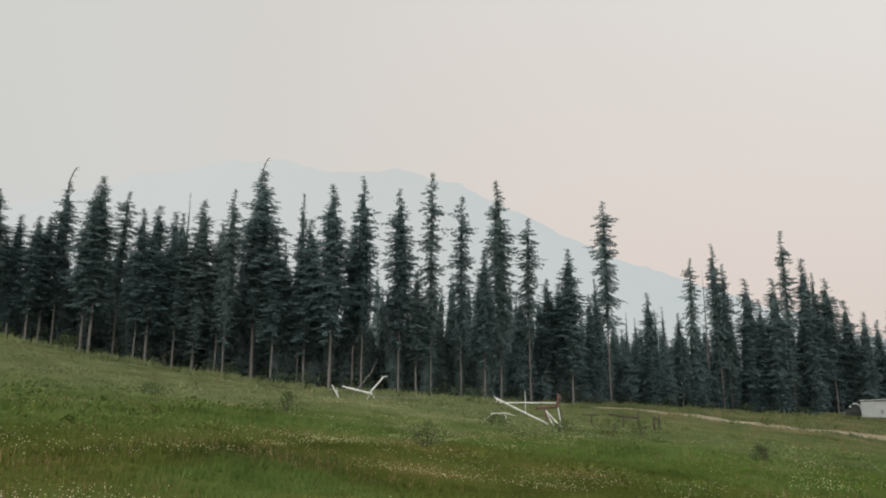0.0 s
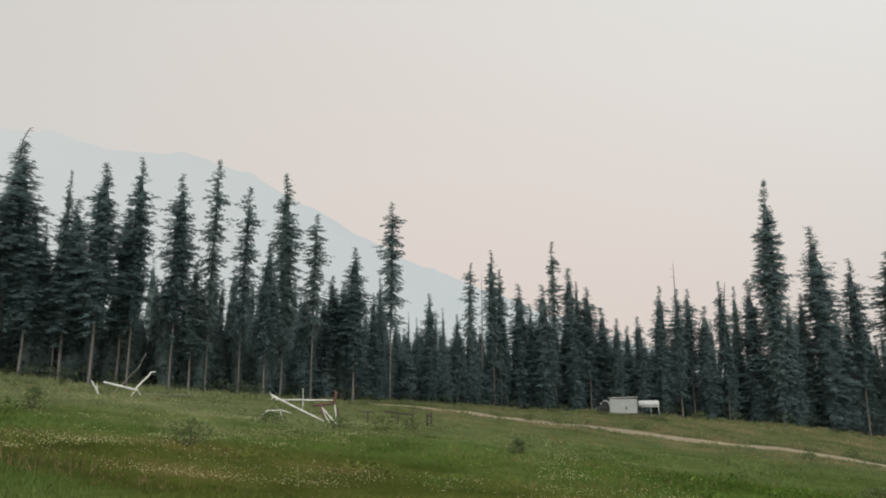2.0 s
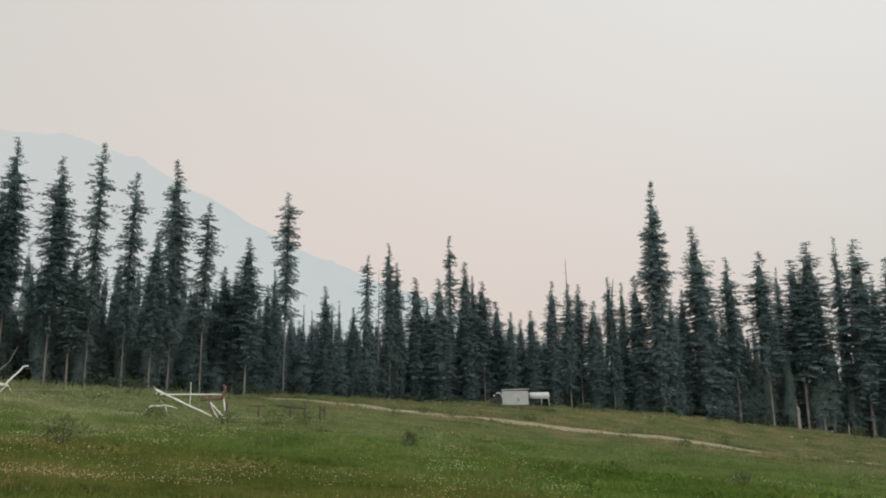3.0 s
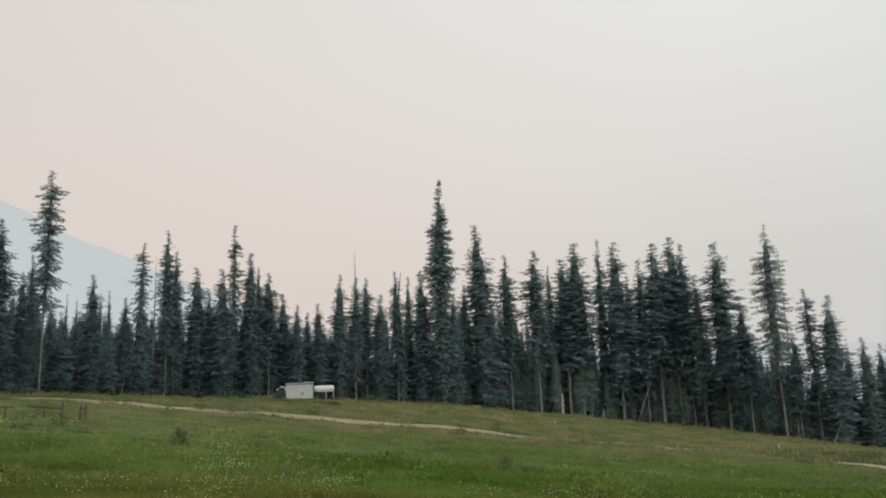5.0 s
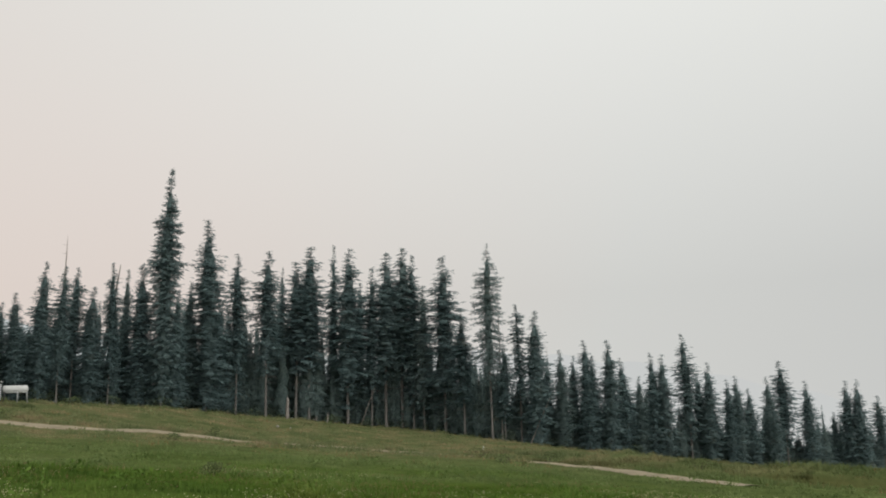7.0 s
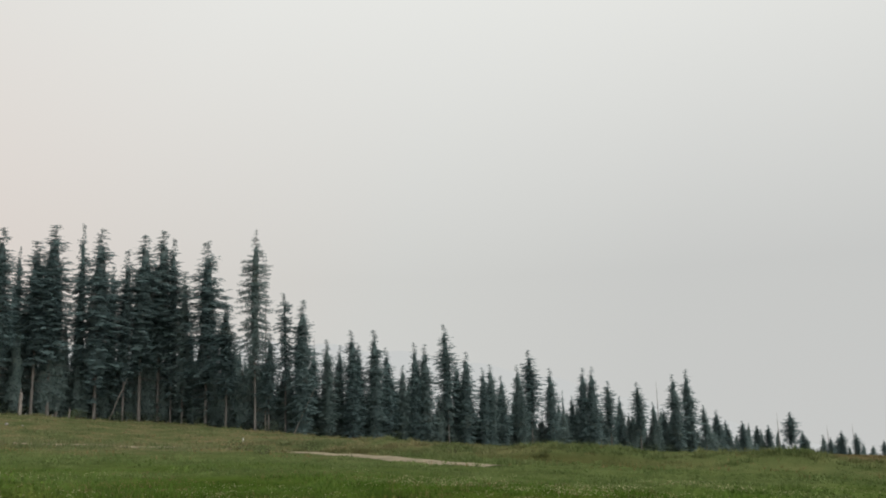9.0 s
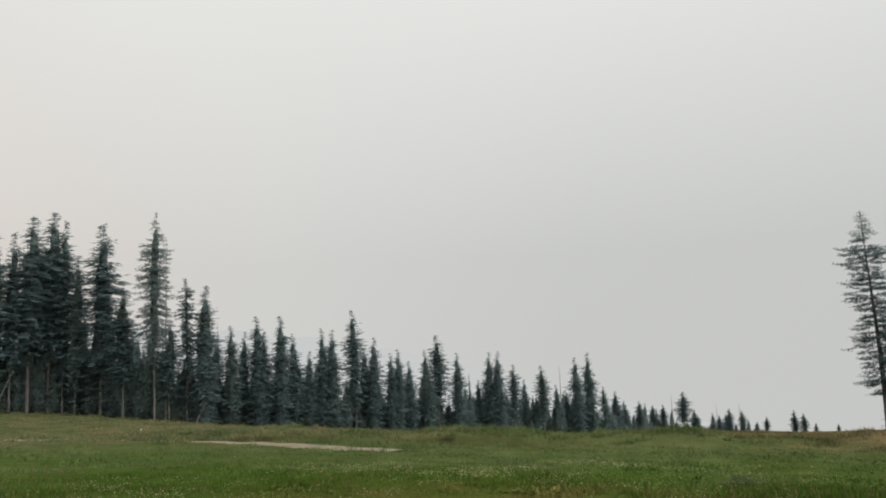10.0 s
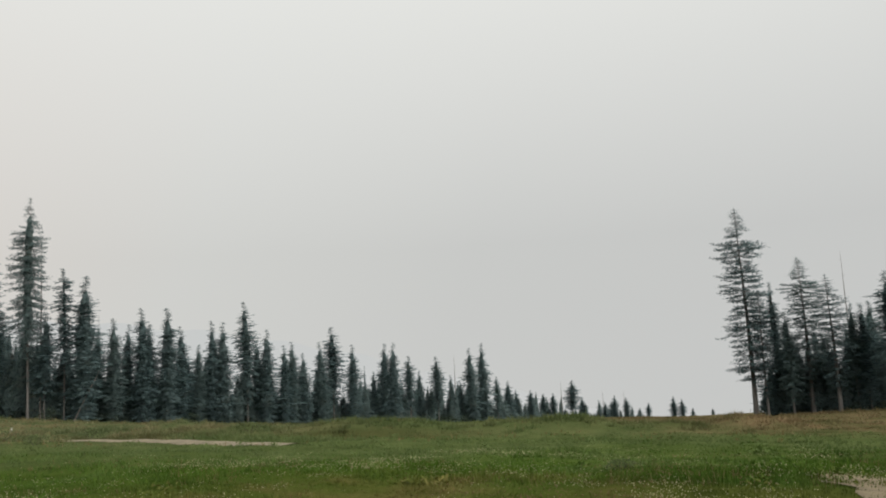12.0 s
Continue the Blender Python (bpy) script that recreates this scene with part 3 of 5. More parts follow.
TREE_LABEL = {
    "full": "tall dark spruce with dense drooping boughs in the woods' edge",
    "skirted": "tall dark spruce with boughs sweeping down to the ground",
    "column": "very tall columnar spruce towering over the woods",
    "narrow": "narrow dark spruce with ragged boughs and bare lower trunk",
    "sparse": "slender spruce with sparse tufted crown on long pale trunk",
    "young": "small pointed fir rising among taller spruces",
    "open": "large airy conifer with open layered branches and thick trunk",
    "airy": "tall slim conifer with thin layered boughs on a long pale trunk",
    "dead": "thin grey dead conifer snag with broken twigs",
    "leaning": "thin dead conifer stem leaning among living spruces",
}


def snag_mesh(seed, lean=0.0):
    rng = random.Random(seed)
    pts = [(lean * s * 3 + 0.06 * math.sin(s * 5 + seed), 0.05 * math.sin(s * 4), TREE_H * s - (0.2 if s == 0 else 0)) for s in (0, 0.1, 0.3, 0.5, 0.7, 0.85, 1.0)]
    vs, fs = tube(pts, [0.6, 0.5, 0.42, 0.34, 0.24, 0.15, 0.04], 6)
    return mesh_from("snag", vs, fs, [M["dead"]], smooth=True)


def twig_mesh(seed):
    rng = random.Random(seed)
    ln = rng.uniform(0.7, 1.2)
    vs, fs = tube([(0, 0, 0), (ln * 0.6, 0, -0.05), (ln, 0.05, rng.uniform(-0.25, 0.1))], [0.06, 0.045, 0.015], 4)
    return mesh_from("dead_branch", vs, fs, [M["dead"]])


TWIGS = [twig_mesh(s) for s in range(5)]


def add_twigs(parent, seed, lean=0.0):
    rng = random.Random(seed)
    for k in range(14):
        s = rng.uniform(0.4, 0.97)
        w = part("branch", TWIGS[rng.randrange(5)], parent)
        size = 2.6 * (1.2 - s)
        w.matrix_local = pose(lean * s * 3, 0, TREE_H * s, 0, 0, rng.uniform(0, 360)) @ Matrix.Diagonal((size * 1.6, size, size * 0.5, 1))


SNAGS = [snag_mesh(s, 0) for s in (1, 2)]
LEANER = snag_mesh(5, 1.0)

# stands of trees from the hilltop round to the valley: x, y, height, crown radius, kind
STAND_1 = [
    (-29.2, 48.5, 9.7, 0.68, "full"),
    (-28.5, 50.0, 8.5, 0.69, "full"),
    (-27.2, 49.9, 8.6, 0.78, "full"),
    (-26.9, 50.9, 8.8, 0.69, "full"),
    (-26.2, 51.3, 11.7, 0.64, "narrow"),
    (-23.7, 50.2, 11.5, 0.66, "full"),
    (-23.2, 50.3, 12.2, 0.80, "full"),
    (-22.9, 53.3, 12.2, 0.69, "sparse"),
    (-20.9, 51.9, 10.8, 0.57, "full"),
    (-20.1, 52.0, 11.2, 1.04, "full"),
    (-19.8, 54.8, 11.7, 0.74, "full"),
    (-18.7, 53.2, 11.3, 0.58, "full"),
    (-20.4, 59.1, 14.2, 0.32, "young"),
    (-17.6, 54.1, 12.7, 1.16, "full"),
    (-16.1, 54.4, 11.1, 0.68, "full"),
    (-15.1, 52.9, 13.5, 0.61, "narrow"),
    (-13.8, 55.6, 15.9, 1.37, "full"),
    (-12.2, 54.7, 11.4, 0.76, "full"),
    (-12.5, 59.6, 11.3, 0.41, "narrow"),
    (-10.5, 55.6, 14.6, 0.42, "narrow"),
    (-10.0, 55.4, 12.5, 0.86, "full"),
    (-10.0, 59.0, 11.2, 0.40, "narrow"),
    (-7.9, 53.7, 15.0, 0.88, "full"),
    (-6.7, 56.9, 12.7, 0.78, "full"),
]
STAND_2 = [
    (-5.9, 55.7, 16.3, 0.79, "narrow"),
    (-3.3, 57.0, 15.7, 0.89, "narrow"),
    (-2.0, 57.2, 9.3, 0.68, "full"),
    (-0.9, 57.9, 17.6, 0.77, "sparse"),
    (1.4, 59.1, 16.1, 0.83, "sparse"),
    (3.2, 58.7, 11.8, 0.60, "full"),
    (4.6, 61.0, 18.3, 0.91, "narrow"),
    (7.0, 61.7, 15.4, 0.83, "sparse"),
    (8.8, 64.5, 10.7, 0.67, "full"),
    (9.9, 65.0, 10.3, 0.73, "full"),
    (10.6, 63.1, 13.1, 0.82, "full"),
    (13.1, 67.6, 9.8, 0.53, "full"),
    (14.6, 72.0, 12.1, 0.49, "narrow"),
    (14.6, 67.3, 18.5, 0.97, "sparse"),
    (17.5, 72.7, 9.1, 0.39, "young"),
    (18.4, 73.0, 8.6, 0.45, "young"),
    (19.2, 71.1, 10.9, 0.69, "skirted"),
    (22.1, 79.1, 10.2, 0.49, "young"),
    (23.3, 80.3, 10.7, 0.68, "young"),
    (23.3, 75.1, 9.4, 0.58, "narrow"),
    (25.3, 76.9, 15.5, 0.66, "sparse"),
    (27.7, 79.9, 14.8, 0.25, "dead"),
    (28.6, 78.8, 17.6, 0.81, "narrow"),
    (29.7, 79.5, 15.6, 0.69, "narrow"),
]
STAND_3 = [
    (32.2, 80.1, 14.2, 1.18, "skirted"),
    (35.7, 85.2, 12.7, 0.71, "skirted"),
    (34.5, 78.8, 14.1, 1.18, "skirted"),
    (36.9, 81.0, 19.8, 0.73, "sparse"),
    (39.0, 80.8, 16.8, 1.08, "skirted"),
    (40.6, 82.2, 15.5, 0.55, "narrow"),
    (41.8, 82.0, 14.9, 1.17, "narrow"),
    (44.1, 82.7, 12.7, 0.96, "skirted"),
    (44.5, 80.3, 11.1, 0.79, "skirted"),
    (49.5, 86.4, 11.1, 0.77, "skirted"),
    (47.9, 80.8, 11.7, 0.89, "skirted"),
    (51.1, 81.4, 15.8, 0.91, "skirted"),
    (58.4, 88.7, 21.1, 0.55, "dead"),
    (53.0, 80.6, 15.6, 0.86, "narrow"),
    (55.7, 82.1, 16.1, 0.96, "narrow"),
    (57.1, 81.0, 14.0, 1.10, "skirted"),
    (60.8, 85.2, 18.1, 0.23, "leaning"),
    (60.6, 82.1, 17.8, 0.84, "narrow"),
    (65.5, 86.0, 18.2, 0.65, "skirted"),
    (64.4, 81.7, 18.2, 1.52, "skirted"),
    (66.0, 79.1, 31.3, 1.69, "column"),
    (68.3, 79.4, 15.5, 0.90, "skirted"),
    (73.5, 83.0, 17.7, 0.86, "skirted"),
    (75.3, 81.4, 27.1, 1.62, "skirted"),
]
STAND_4 = [
    (82.6, 86.6, 17.3, 0.93, "skirted"),
    (82.2, 82.6, 24.0, 1.22, "narrow"),
    (86.2, 80.5, 25.3, 1.50, "narrow"),
    (93.3, 84.1, 24.5, 0.66, "narrow"),
    (93.0, 80.6, 25.1, 1.59, "full"),
    (94.9, 79.5, 28.0, 1.81, "full"),
    (100.9, 79.3, 30.0, 0.86, "narrow"),
    (99.7, 75.5, 28.7, 2.04, "full"),
    (106.3, 78.1, 24.5, 1.02, "full"),
    (103.4, 73.4, 26.3, 1.33, "narrow"),
    (105.7, 72.2, 29.4, 1.87, "full"),
    (109.1, 71.2, 31.0, 1.90, "full"),
    (109.5, 69.2, 29.9, 1.26, "narrow"),
    (109.1, 66.9, 24.3, 1.21, "full"),
    (108.3, 62.4, 29.0, 2.05, "narrow"),
    (105.3, 57.3, 19.0, 1.34, "full"),
    (102.8, 51.3, 29.7, 1.89, "airy"),
    (104.9, 50.7, 25.5, 0.32, "dead"),
    (103.9, 49.7, 14.2, 1.09, "full"),
    (105.6, 47.9, 20.8, 1.04, "sparse"),
    (105.8, 45.3, 19.9, 1.48, "skirted"),
    (112.2, 46.3, 13.5, 0.94, "skirted"),
    (113.4, 46.5, 15.7, 0.18, "dead"),
    (110.4, 43.3, 14.7, 1.43, "skirted"),
]
STAND_5 = [
    (115.6, 43.2, 14.5, 0.85, "skirted"),
    (113.1, 40.1, 16.7, 1.55, "skirted"),
    (114.6, 39.6, 14.5, 1.46, "skirted"),
    (115.3, 37.3, 17.1, 1.67, "skirted"),
    (118.0, 36.0, 14.6, 1.48, "skirted"),
    (120.0, 34.0, 12.2, 1.18, "skirted"),
    (121.3, 32.3, 16.1, 0.97, "skirted"),
    (122.4, 30.7, 16.1, 1.52, "skirted"),
    (125.7, 27.9, 20.0, 1.25, "narrow"),
    (129.4, 26.9, 13.9, 1.02, "skirted"),
    (127.4, 25.1, 15.5, 1.45, "skirted"),
    (129.9, 22.6, 13.2, 1.36, "skirted"),
    (131.4, 21.6, 14.0, 1.37, "skirted"),
    (133.5, 19.8, 12.3, 1.74, "skirted"),
    (136.8, 17.3, 14.5, 1.66, "skirted"),
    (139.6, 15.6, 17.6, 1.79, "narrow"),
    (142.1, 12.3, 14.7, 2.70, "skirted"),
    (151.2, 10.6, 11.2, 0.57, "young"),
    (150.2, 9.0, 10.1, 1.17, "skirted"),
    (149.3, 6.7, 15.5, 1.80, "skirted"),
    (149.6, 5.0, 15.7, 1.67, "skirted"),
    (153.6, 1.9, 13.5, 1.61, "narrow"),
    (161.6, -0.1, 10.9, 1.11, "skirted"),
    (160.9, -3.8, 13.8, 1.69, "narrow"),
]
STAND_6 = [
    (168.0, -7.0, 10.3, 1.30, "skirted"),
    (172.5, -8.1, 14.9, 0.26, "dead"),
    (174.3, -9.4, 9.4, 1.35, "skirted"),
    (170.4, -11.6, 16.4, 1.91, "skirted"),
    (174.9, -14.7, 17.8, 2.12, "skirted"),
    (179.8, -18.2, 10.4, 1.35, "narrow"),
    (193.3, -22.4, 10.1, 1.34, "skirted"),
    (198.6, -24.9, 8.1, 1.38, "full"),
    (201.0, -29.1, 8.3, 1.83, "narrow"),
    (213.3, -34.3, 8.1, 1.49, "full"),
    (214.6, -37.4, 8.5, 1.88, "full"),
    (227.6, -42.2, 12.8, 0.35, "dead"),
    (223.0, -44.4, 12.8, 2.05, "narrow"),
    (234.2, -49.8, 8.6, 1.86, "full"),
    (243.7, -58.5, 11.0, 0.38, "dead"),
    (239.3, -57.9, 7.2, 1.91, "full"),
    (246.7, -62.8, 9.7, 1.15, "narrow"),
    (225.5, -60.4, 9.9, 0.35, "dead"),
    (225.1, -61.0, 7.7, 2.45, "narrow"),
    (211.8, -63.4, 5.3, 0.76, "full"),
    (237.7, -79.3, 8.6, 1.5, "full"),
    (235.2, -81.1, 7.6, 1.3, "full"),
    (231.6, -83.0, 4.6, 1.2, "full"),
    (214.3, -82.4, 3.4, 1.1, "full"),
]
STAND_7 = [
    (105.5, -46.5, 29.6, 2.67, "open"),
    (104.3, -47.7, 17.6, 1.37, "open"),
    (107.7, -51.3, 19.1, 0.80, "narrow"),
    (102.5, -50.4, 14.1, 1.54, "narrow"),
    (102.6, -53.1, 21.6, 2.16, "open"),
    (98.2, -54.4, 18.1, 1.93, "open"),
    (104.8, -60.5, 22.4, 0.18, "dead"),
    (99.3, -57.6, 14.4, 0.86, "narrow"),
    (98.3, -58.6, 14.2, 1.28, "full"),
    (102.3, -62.3, 15.0, 0.93, "full"),
    (93.6, -59.3, 17.5, 1.82, "narrow"),
]
STANDS = [STAND_1, STAND_2, STAND_3, STAND_4, STAND_5, STAND_6, STAND_7]

tree_rng = random.Random(5)
for stand in STANDS:
    for x, y, height, girth, kind in stand:
        z = float(land(x, y)) - 0.05
        turn = tree_rng.uniform(0, 360)
        if kind in ("dead", "leaning"):
            t_ob = thing("dead_tree", pose(x, y, z, 0, 0, 0 if kind == "leaning" else turn), TREE_LABEL[kind], "dead tree", "dead trees in the woods")
            stem_me = LEANER if kind == "leaning" else SNAGS[tree_rng.randrange(2)]
            slim = max(0.24, girth * 0.8)
            t_ob.scale = (slim, slim, height / TREE_H) if kind == "dead" else (1.0, 0.3, height / TREE_H)
            part("trunk", stem_me, t_ob)
            add_twigs(t_ob, int(abs(x) * 10), 1.0 if kind == "leaning" else 0.0)
            continue
        t_ob = thing("spruce_tree", pose(x, y, z, 0, 0, turn), TREE_LABEL[kind], "conifer tree", "conifers along the woods' edge")
        wide = girth * {"full": 1.66, "skirted": 1.55, "column": 1.2, "narrow": 1.38, "sparse": 1.15, "young": 1.4, "open": 1.2, "airy": 1.3}[kind]
        wide = min(wide * (1.0 if kind in ("open", "airy") else 1.25 if math.hypot(x, y) > 105 else 1.1), (0.13 if math.hypot(x, y) < 190 else 0.18) * height)
        t_ob.scale = (wide, wide, height / TREE_H)
        set_of = TREE_MESH[("far_" if math.hypot(x, y) > 122 else "") + kind]
        crown_me, trunk_me = set_of[tree_rng.randrange(len(set_of))]
        part("trunk", trunk_me, t_ob)
        part("crown", crown_me, t_ob)

# two old spruces keep a bent dead leader above the crown
for x, y, up, seed in ((-26.2, 51.3, 11.3, 3), (-13.8, 55.6, 15.5, 4)):
    z = float(land(x, y)) + up
    top_ob = thing("dead_leader", pose(x, y, z), "bent bare dead leader shoot above a spruce crown", "dead branch")
    pole("stem", [(0, 0, -0.6), (0.05, 0, 0.3), (0.2, 0, 0.8), (0.38, 0, 1.2), (0.6, 0, 1.3)], [0.06, 0.05, 0.045, 0.035, 0.02], M["dead"], top_ob, sides=5)
    for k in range(5):
        pole("twig", [(0.05 + 0.08 * k, 0, 0.2 + 0.22 * k), (0.05 + 0.08 * k + (-1) ** k * 0.25, 0.1, 0.12 + 0.24 * k)], [0.02, 0.008], M["dead"], top_ob, sides=4)

# ---- the woods behind the edge ----
# bearing and the height, as a slope in degrees, to which the crowns close into one dark mass
FILL_AT = [-128, -120, -114.3, -106, -100, -94, -86, -78, -70, -65, -61, -54, -50, -45, -37, -30, -22, -16, -13, -9, -2, 4, 12, 16, 24, 38]
FILL_UP = [0.8, 0.2, -1.8, -5.5, -4.7, -3.4, -2.7, -0.8, -0.2, 1.8, 3.3, 6.1, 7.1, 6.2, 6.9, 5.5, 7.3, 6.1, 6.7, 8.7, 10.3, 10.7, 11.5, 12.8, 12.5, 11.9]
UNDER = []
for i in range(6):
    cv, ct, cn, _ = crown_arrays("under", 101 + i)
    tv, tf = trunk_arrays(101 + i, sides=5, twigs=0, radius=0.08)
    tt = []
    for face in tf:
        tt += [(face[0], face[k], face[k + 1]) for k in range(1, len(face) - 1)]
    tv = np.array([tuple(p) for p in tv])
    tn = tv * (1, 1, 0) / (np.linalg.norm(tv[:, :2], axis=1)[:, None] + 1e-6)
    UNDER.append((cv, ct, cn, tv, np.array(tt), tn))

wood_rng = random.Random(17)
for lo, hi in ((-106, -45), (-45, -5), (-5, 36), (-127, -114.5)):
    vs, ts, sl, ns, nv = [], [], [], [], 0
    az = hi
    while az > lo:
        az -= wood_rng.uniform(0.5, 1.5) * (0.29 if az > -8 else 0.22 if az > -22 else 0.28 if az > -42 else 0.2 if az > -68 else 0.28 if az > -110 else 0.15)
        edge = float(np.interp(az, BEARING, EDGE))
        d = edge + 1.8 + (wood_rng.random() ** 2.2) * 28
        x, y = polar(az, d)
        x, y = float(x), float(y)
        z = float(land(x, y))
        top = EYE + math.tan(radians(float(np.interp(az, FILL_AT, FILL_UP)))) * d - z
        h = top * wood_rng.uniform(0.78, 1.05)
        if wood_rng.random() < (0.62 if -68 < az < -42 else 0.45 if az > -110 else 0.7):
            # younger growth just inside the edge
            x, y = (float(q) for q in polar(az, edge + wood_rng.uniform(1.5, 6 if az > -42 else 4)))
            z = float(land(x, y))
            h = top * wood_rng.uniform(0.3, 0.7)
        if h < 2:
            continue
        cv, ct, cn, tv, tt, tn = UNDER[wood_rng.randrange(6)]
        w = wood_rng.uniform(1.0, 1.7) * (1.0 if d < 80 else 1.35 if d < 105 else 1.6)
        a = wood_rng.uniform(0, 6.28)
        rot = np.array([[math.cos(a) * w, -math.sin(a) * w, 0], [math.sin(a) * w, math.cos(a) * w, 0], [0, 0, h / TREE_H]]).T
        turned = np.array([[math.cos(a), -math.sin(a), 0], [math.sin(a), math.cos(a), 0], [0, 0, 1]]).T
        for arr, tri, lie, slot in ((cv, ct, cn, 0), (tv, tt, tn, 1)):
            vs.append(arr @ rot + (x, y, z))
            ts.append(tri + nv)
            ns.append(lie @ turned)
            sl.append(np.full(len(tri), slot))
            nv += len(arr)
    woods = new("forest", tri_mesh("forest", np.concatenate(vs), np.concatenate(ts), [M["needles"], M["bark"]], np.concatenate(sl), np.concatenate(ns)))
    tagged(woods, "dense dark spruce woods closing behind the edge trees", "forest", kind="stuff")


# ---- low growth ----
def leaf_cloud(rng, n, spread, size):
    """n small pointed leaves scattered in a lumpy dome."""
    th, q = rng.uniform(0, 2 * np.pi, n), rng.uniform(0, 1, n) ** 0.5
    up = rng.uniform(0, 1, n) ** 0.8
    dome = np.sqrt(np.maximum(1 - up ** 2, 0.05)) * (0.8 + 0.3 * np.sin(th * 3 + rng.uniform(0, 6)))
    p = np.stack([np.cos(th) * q * dome * spread[0], np.sin(th) * q * dome * spread[1], up * spread[2]], -1)
    yaw, pit = rng.uniform(0, 2 * np.pi, n), rng.uniform(-0.3, 1.2, n)
    d = np.stack([np.cos(yaw) * np.cos(pit), np.sin(yaw) * np.cos(pit), np.sin(pit)], -1)
    side = np.cross(d, rng.normal(0, 1, (n, 3)))
    side /= np.linalg.norm(side, axis=1)[:, None] + 1e-6
    ln = (size * rng.uniform(0.6, 1.4, n))[:, None]
    quad = np.stack([p, p + d * ln * 0.5 + side * ln * 0.22, p + d * ln, p + d * ln * 0.5 - side * ln * 0.22], 1).reshape(-1, 3)
    b0 = np.arange(n)[:, None] * 4
    return quad, np.concatenate([b0 + [[0, 1, 2]], b0 + [[0, 2, 3]]])


ug_rng = np.random.default_rng(23)
vs, ts, nv = [], [], 0
for az in np.concatenate([np.arange(36, -98, -0.3), np.arange(-114, -127, -0.35)]):
    edge = float(np.interp(az, BEARING, EDGE))
    x, y = polar(az + ug_rng.uniform(-0.3, 0.3), edge + ug_rng.uniform(-1.5, 7))
    hgt = ug_rng.uniform(0.35, 1.1) * (1 if edge < 90 else 1.4)
    lv, lt = leaf_cloud(ug_rng, 90, (hgt * 1.4, hgt * 1.4, hgt), 0.17 * hgt + 0.1)
    vs.append(lv + (float(x), float(y), float(land(x, y)) - 0.05))
    ts.append(lt + nv)
    nv += len(lv)
# a second, taller belt of saplings and brush inside the woods
for az in np.concatenate([np.arange(36, -98, -0.3), np.arange(-114, -127, -0.35)]):
    edge = float(np.interp(az, BEARING, EDGE))
    x, y = polar(az + ug_rng.uniform(-0.3, 0.3), edge + ug_rng.uniform(5, 24))
    hgt = ug_rng.uniform(1.0, 2.2)
    lv, lt = leaf_cloud(ug_rng, 70, (hgt * 0.9, hgt * 0.9, hgt), 0.3 * hgt)
    vs.append(lv + (float(x), float(y), float(land(x, y)) - 0.1))
    ts.append(lt + nv)
    nv += len(lv)
under = new("undergrowth", tri_mesh("undergrowth", np.concatenate(vs), np.concatenate(ts), [M["undergrowth"]]))
tagged(under, "low dark shrubs and saplings along the woods' edge", "undergrowth", kind="stuff")


# low leafy herbs in clumps over the middle of the meadow
herb_rng = np.random.default_rng(29)
vs, ts, nv = [], [], 0
for k in range(1000):
    az = herb_rng.uniform(-122, 34)
    edge = float(np.interp(az, BEARING, EDGE))
    x, y = polar(az, herb_rng.uniform(18, edge - 1))
    if math.sin(x * 0.13 + 1.1) * math.sin(y * 0.17) + 0.4 * math.sin(x * 0.5) < herb_rng.uniform(-0.3, 0.7):
        continue
    hgt = herb_rng.uniform(0.16, 0.38)
    lv, lt = leaf_cloud(herb_rng, 60, (hgt * herb_rng.uniform(2, 4), hgt * herb_rng.uniform(2, 4), hgt), 0.13)
    vs.append(lv + (float(x), float(y), float(land(x, y)) - 0.03))
    ts.append(lt + nv)
    nv += len(lv)
herbs_ob = new("meadow_herbs", tri_mesh("meadow_herbs", np.concatenate(vs), np.concatenate(ts), [M["grass"]]))
tagged(herbs_ob, "low grey-green leafy herbs scattered through the meadow", "herbs", kind="stuff")


def off_track(x, y, clear):
    d = np.full(x.shape, 1e9)
    for p in track_line[::2]:
        d = np.minimum(d, np.hypot(x - p[0], y - p[1]))
    return d > clear


def patches(x, y, seed):
    return np.sin(x * 0.42 + seed + 1.5 * np.sin(y * 0.33 + seed)) * np.sin(y * 0.6 - x * 0.11 + 2 * seed) + 0.6 * np.sin(x * 1.7 + y * 0.9 + seed) * np.sin(y * 1.9 - x * 0.6)


